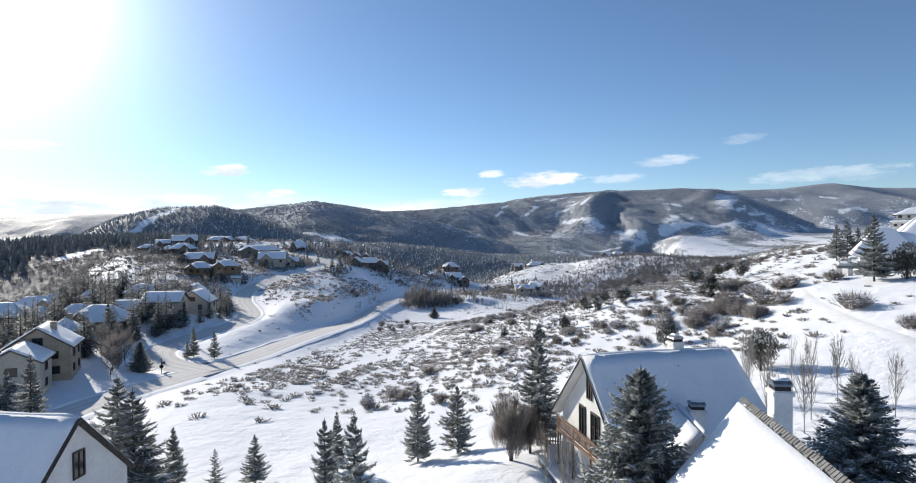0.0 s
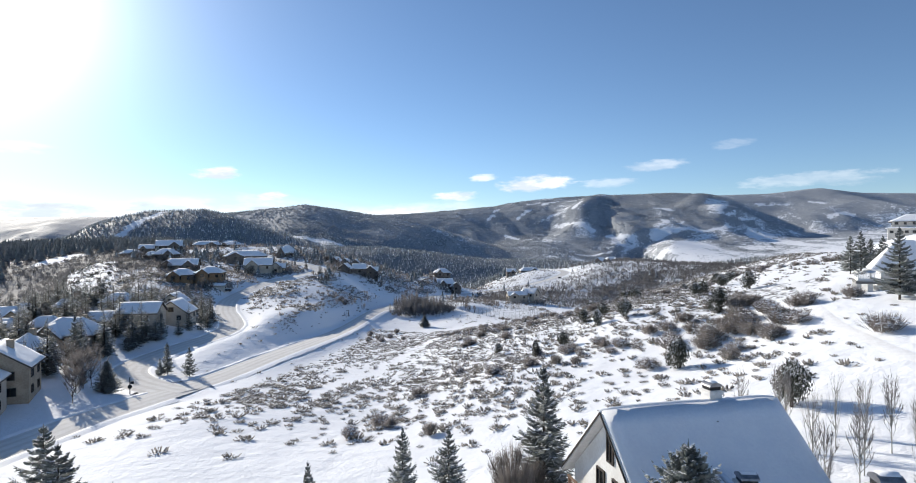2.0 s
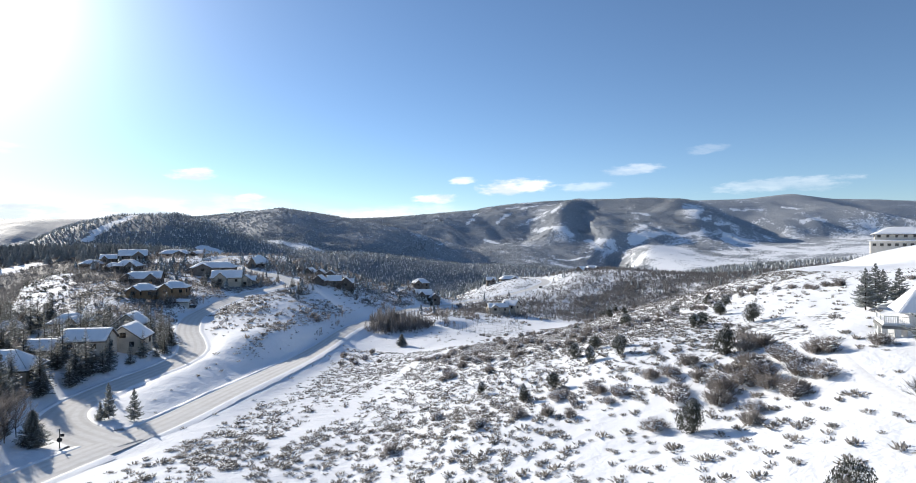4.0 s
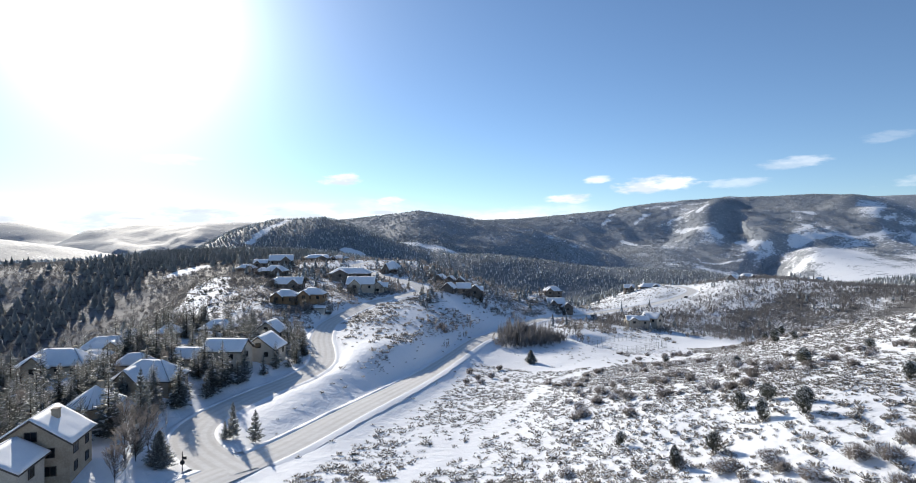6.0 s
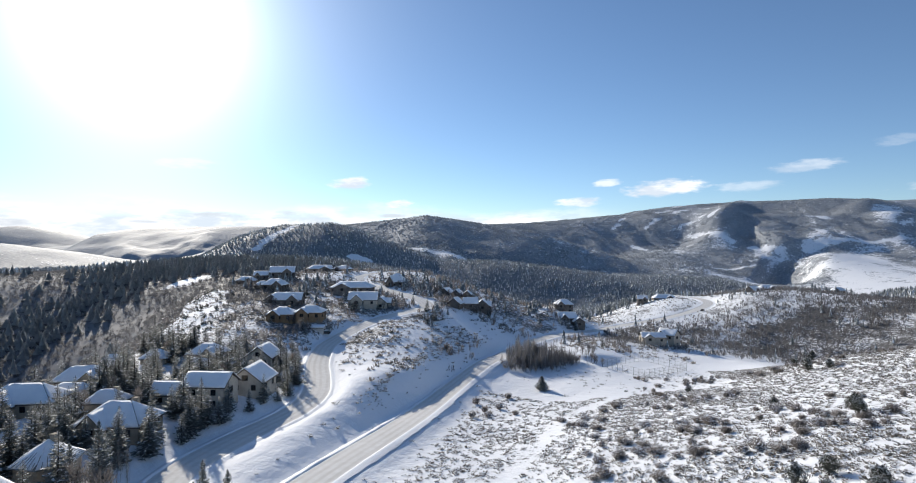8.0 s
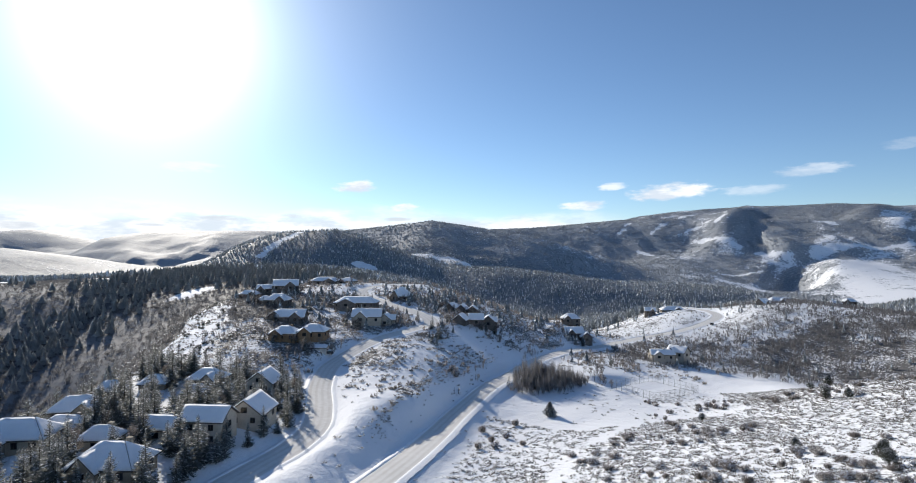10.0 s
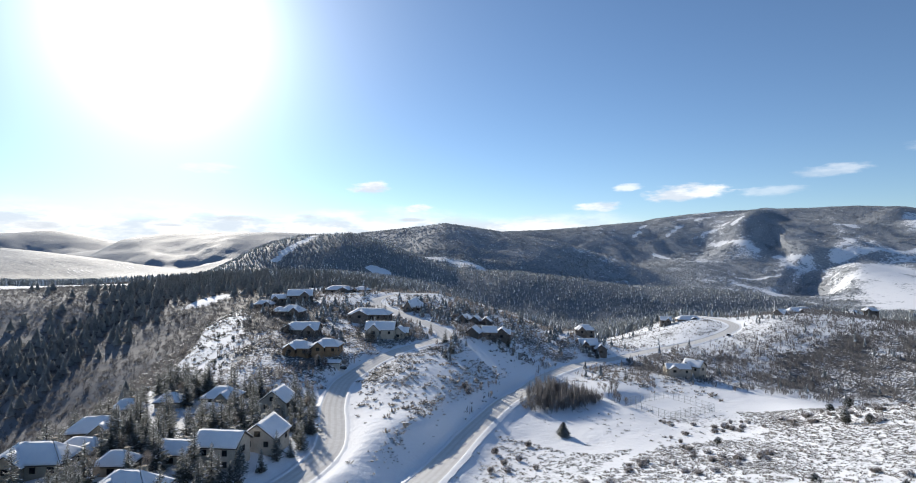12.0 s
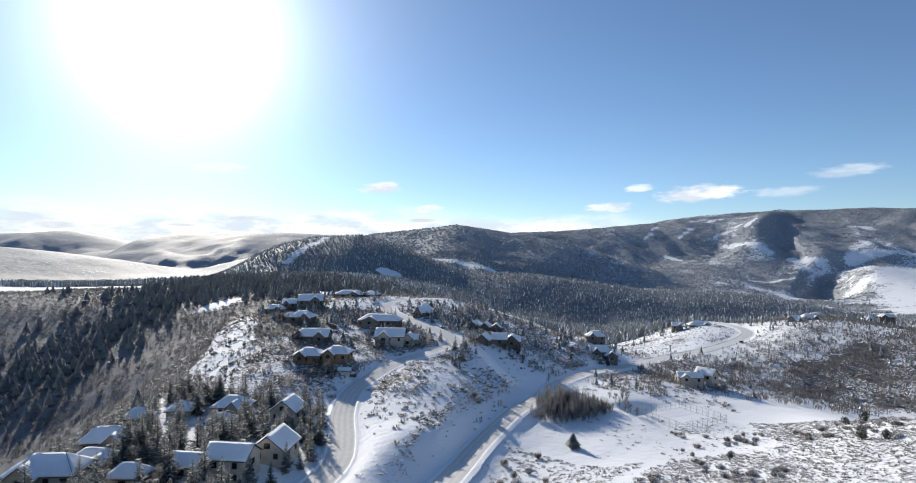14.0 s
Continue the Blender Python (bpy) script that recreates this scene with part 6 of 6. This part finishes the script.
x, y, z, r = field(21000, -230, 60, 150, 480, 72, lambda x, y: np.clip(0.40 + 0.7 * wave(x, y, 30, 51, 3) + 0.25 * ((x > -66) & (y < 290)), 0, 1) * off_road(x, y, 5.6) * np.where((x > -40) & (y < 340), 0, 1) * np.where(x > -62, 1, np.where(y > 235, 1, 0.12)) * np.clip((y - 185) / 45, 0.08, 1) * np.clip((along(x, y, LOW)[0] - 11) / 6, 0.05, 1))
sz = 0.55 + 1.5 * r[:, 0] ** 2
rows = np.stack([x, y, z - 0.05, sz * 1.1, sz * 0.9, r[:, 1] * 6.3, np.floor(r[:, 2] * 6)], 1)
stuff("hillside_scrub", scatter(tpl, rows, [SAGE, SNOW], "hillside_scrub"), "leafless scrub on the snowy spur", "scrub")


def bare_template(seed, twigs=12, snowy=0.10, width=0.05):
    v, f, m = twig_shape(twigs, 1.0, seed, snowy, width, 0.15)
    s = Shape().tube((0, 0, -0.05), (0, 0, 0.6), 0.05, 0.02, 3)
    sv = np.array(s.v)
    tf = np.array([(q[0], q[1], q[2]) for q in s.f if len(q) >= 3] + [(q[0], q[2], q[3]) for q in s.f if len(q) == 4])
    return np.concatenate([v, sv]), np.concatenate([f, tf + len(v)]), np.concatenate([m, np.zeros(len(tf), int)])


bare = [bare_template(80 + i) for i in range(4)]
brush = [bare_template(85 + i, 8) for i in range(4)]
grey_brush = [bare_template(88 + i, 8, 0.0) for i in range(4)]
far_con = [far_conifer_shape(90 + i) for i in range(5)]

# grove beside the lower road, ragged and open at its edge
x, y, z, r = field(2400, -48, 22, 268, 340, 73, lambda x, y: np.clip((1.15 - ((x + 17) * 0.8 + (y - 300) * 0.35) ** 2 / 17 ** 2 - ((y - 300) * 0.8 - (x + 17) * 0.5) ** 2 / 15 ** 2 + 0.7 * wave(x, y, 9, 63, 2)) * 1.6, 0, 1) * off_road(x, y, 6))
dome = np.clip(1.1 - 0.55 * (((x + 17) / 18) ** 2 + ((y - 300) / 18) ** 2), 0.35, 1.05)
rows = np.stack([x, y, z - 0.1, 1.2 + r[:, 0] * 0.9, (6.0 + 7.5 * r[:, 1] ** 1.5) * dome, r[:, 2] * 6.3, np.floor(r[:, 3] * 4)], 1)
stuff("thicket", scatter([bare_template(180 + i, 16, 0.05, 0.03) for i in range(4)], rows, [OAK, SNOW], "thicket"), "dense leafless thicket beside the lower road", "thicket")

# ravine side to the west: bare wood with conifers
west = lambda x, y: (wood_cover(x, y) > 0.45) & (x < -165)
x, y, z, r = field(40000, -640, -160, 90, 640, 74, lambda x, y: west(x, y) * np.clip(0.7 + 0.5 * wave(x, y, 60, 52, 2), 0, 1))
rows = np.stack([x, y, z - 0.1, 1.5 + r[:, 0] * 0.9, 1.7 + 1.7 * r[:, 1], r[:, 2] * 6.3, np.floor(r[:, 3] * 4)], 1)
stuff("bare_woodland", scatter(grey_brush, rows, [FROST_HAZE_TWIG, SNOW], "bare_woodland"), "bare brown aspen woodland on the ravine side", "woodland")
x, y, z, r = field(12000, -700, -160, 90, 720, 75, lambda x, y: west(x, y) * np.clip(-0.14 + 0.6 * np.clip(1.4 - np.abs(x + 345 + 0.32 * (y - 360)) / 34, 0, 1) + 0.35 * wave(x, y, 45, 53, 3) + 0.9 * np.clip((y - 430) / 60, 0, 1) * np.clip((x + 480) / 60, 0, 1), 0, 1))
rows = np.stack([x, y, z - 0.2, 2.3 + r[:, 0] * 1.7, 6.0 + 5.5 * r[:, 1], r[:, 2] * 6.3, np.floor(r[:, 3] * 5)], 1)
stuff("conifer_woodland", scatter([far_conifer_shape(150 + i, 12, 8, False) for i in range(5)], rows, [RAVINE_NEEDLE], "conifer_woodland"), "conifers on the ravine side, coloured pale with frost and haze", "woodland")

# valley below the far road
def vale(x, y):
    a, b = ((x - 165) * 0.96 + (y - 455) * 0.28) / 190, ((y - 455) * 0.96 - (x - 165) * 0.28) / 62
    c, d = (x - 310) / 170, (y - 560) / 110
    return np.clip(np.maximum(1.35 - a * a - b * b, 1.3 - c * c - d * d) + 0.6 * wave(x, y, 40, 54, 3), 0, 1)


x, y, z, r = field(16500, 20, 520, 370, 720, 76, lambda x, y: vale(x, y) * off_road(x, y, 6))
rows = np.stack([x, y, z - 0.1, 1.3 + r[:, 0] * 1.2, 2.6 + 2.4 * r[:, 1], r[:, 2] * 6.3, np.floor(r[:, 3] * 4)], 1)
stuff("valley_scrub", scatter(brush, rows, [OAK, SNOW], "valley_scrub"), "leafless oak scrub on the valley side", "scrub")
x, y, z, r = field(1500, 10, 420, 380, 760, 77, lambda x, y: np.clip(0.25 + 0.6 * wave(x, y, 60, 55, 2), 0, 1) * off_road(x, y, 7))
rows = np.stack([x, y, z - 0.1, 1.0 + r[:, 0] * 0.9, 3.0 + 4.0 * r[:, 1], r[:, 2] * 6.3, np.floor(r[:, 3] * 5)], 1)
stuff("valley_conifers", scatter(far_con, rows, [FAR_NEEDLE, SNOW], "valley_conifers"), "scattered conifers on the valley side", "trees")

# scrub along the top of the bank between the roads
x, y, z, r = field(7500, -210, 30, 245, 480, 79, lambda x, y: (1 - 0.9 * rib(x, y)) * np.clip(0.28 + 0.9 * wave(x, y, 28, 57, 2), 0, 1) * off_road(x, y, 6) * np.where((x > -42) & (y < 350), 0, 1))
rows = np.stack([x, y, z - 0.1, 1.0 + r[:, 0] * 1.3, 1.8 + 2.8 * r[:, 1], r[:, 2] * 6.3, np.floor(r[:, 3] * 4)], 1)
stuff("bank_scrub", scatter(brush, rows, [TWIG, SNOW], "bank_scrub"), "leafless brown scrub between the houses of the spur", "scrub")

# dark little shrubs on the open shoulder above the ravine
x, y, z, r = field(1500, -260, -150, 225, 405, 82, lambda x, y: (rib(x, y) > 0.3) * np.clip(0.35 + 0.6 * wave(x, y, 20, 66, 2), 0, 1))
rows = np.stack([x, y, z - 0.05, 0.6 + 0.9 * r[:, 0] ** 2, 0.6 + 1.3 * r[:, 0] ** 2, r[:, 1] * 6.3, np.floor(r[:, 2] * 3)], 1)
stuff("shoulder_scrub", scatter([clump_shape(26, 160 + i, 0.2, 0.4) for i in range(3)], rows, [JUNIPER, SNOW], "shoulder_scrub"), "small dark shrubs dotted over the open snowy shoulder", "scrub")

# thin scrub over the far hilltop
far_tuft = [twig_shape(4, 1.0, 140 + i, 0.3, 0.12, 0.0) for i in range(4)]
x, y, z, r = field(15000, -80, 340, 440, 720, 80, lambda x, y: np.clip(0.5 + 0.7 * wave(x, y, 35, 58, 3), 0, 1) * off_road(x, y, 6))
sz = 0.6 + 1.3 * r[:, 0] ** 2
rows = np.stack([x, y, z - 0.05, sz * 1.1, sz * 0.9, r[:, 1] * 6.3, np.floor(r[:, 2] * 4)], 1)
stuff("hilltop_scrub", scatter(far_tuft, rows, [SAGE, SNOW], "hilltop_scrub"), "sparse low scrub on the far snowy hilltop", "scrub")

# forest beyond the spur
x, y, z, r = field(46000, -900, 620, 560, 1480, 78, lambda x, y: (wood_cover(x, y) > 0.55) * np.clip(0.72 + 0.5 * wave(x, y, 120, 56, 3), 0.3, 1) * np.clip((y - 560) / 60, 0, 1))
small = 1 - 0.4 * np.clip((y - 780) / 120, 0, 1)
rows = np.stack([x, y, z - 0.3, (1.8 + r[:, 0] * 1.3) * small, (6.5 + 5.0 * r[:, 1]) * small, r[:, 2] * 6.3, np.floor(r[:, 3] * 5)], 1)
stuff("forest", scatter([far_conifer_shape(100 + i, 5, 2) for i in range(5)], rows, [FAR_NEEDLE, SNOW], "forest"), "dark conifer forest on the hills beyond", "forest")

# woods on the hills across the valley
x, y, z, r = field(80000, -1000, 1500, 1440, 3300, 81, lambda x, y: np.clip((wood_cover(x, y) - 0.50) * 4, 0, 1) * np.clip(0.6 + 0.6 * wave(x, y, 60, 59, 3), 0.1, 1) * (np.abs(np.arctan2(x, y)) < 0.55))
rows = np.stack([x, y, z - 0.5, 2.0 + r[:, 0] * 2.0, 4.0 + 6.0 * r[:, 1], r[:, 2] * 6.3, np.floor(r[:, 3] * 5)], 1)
stuff("distant_woodland", scatter([far_conifer_shape(130 + i, 5, 1, i == 0) for i in range(5)], rows, [HAZE_NEEDLE, SNOW], "distant_woodland"), "woodland on the hills across the valley, colour paled by haze", "forest")
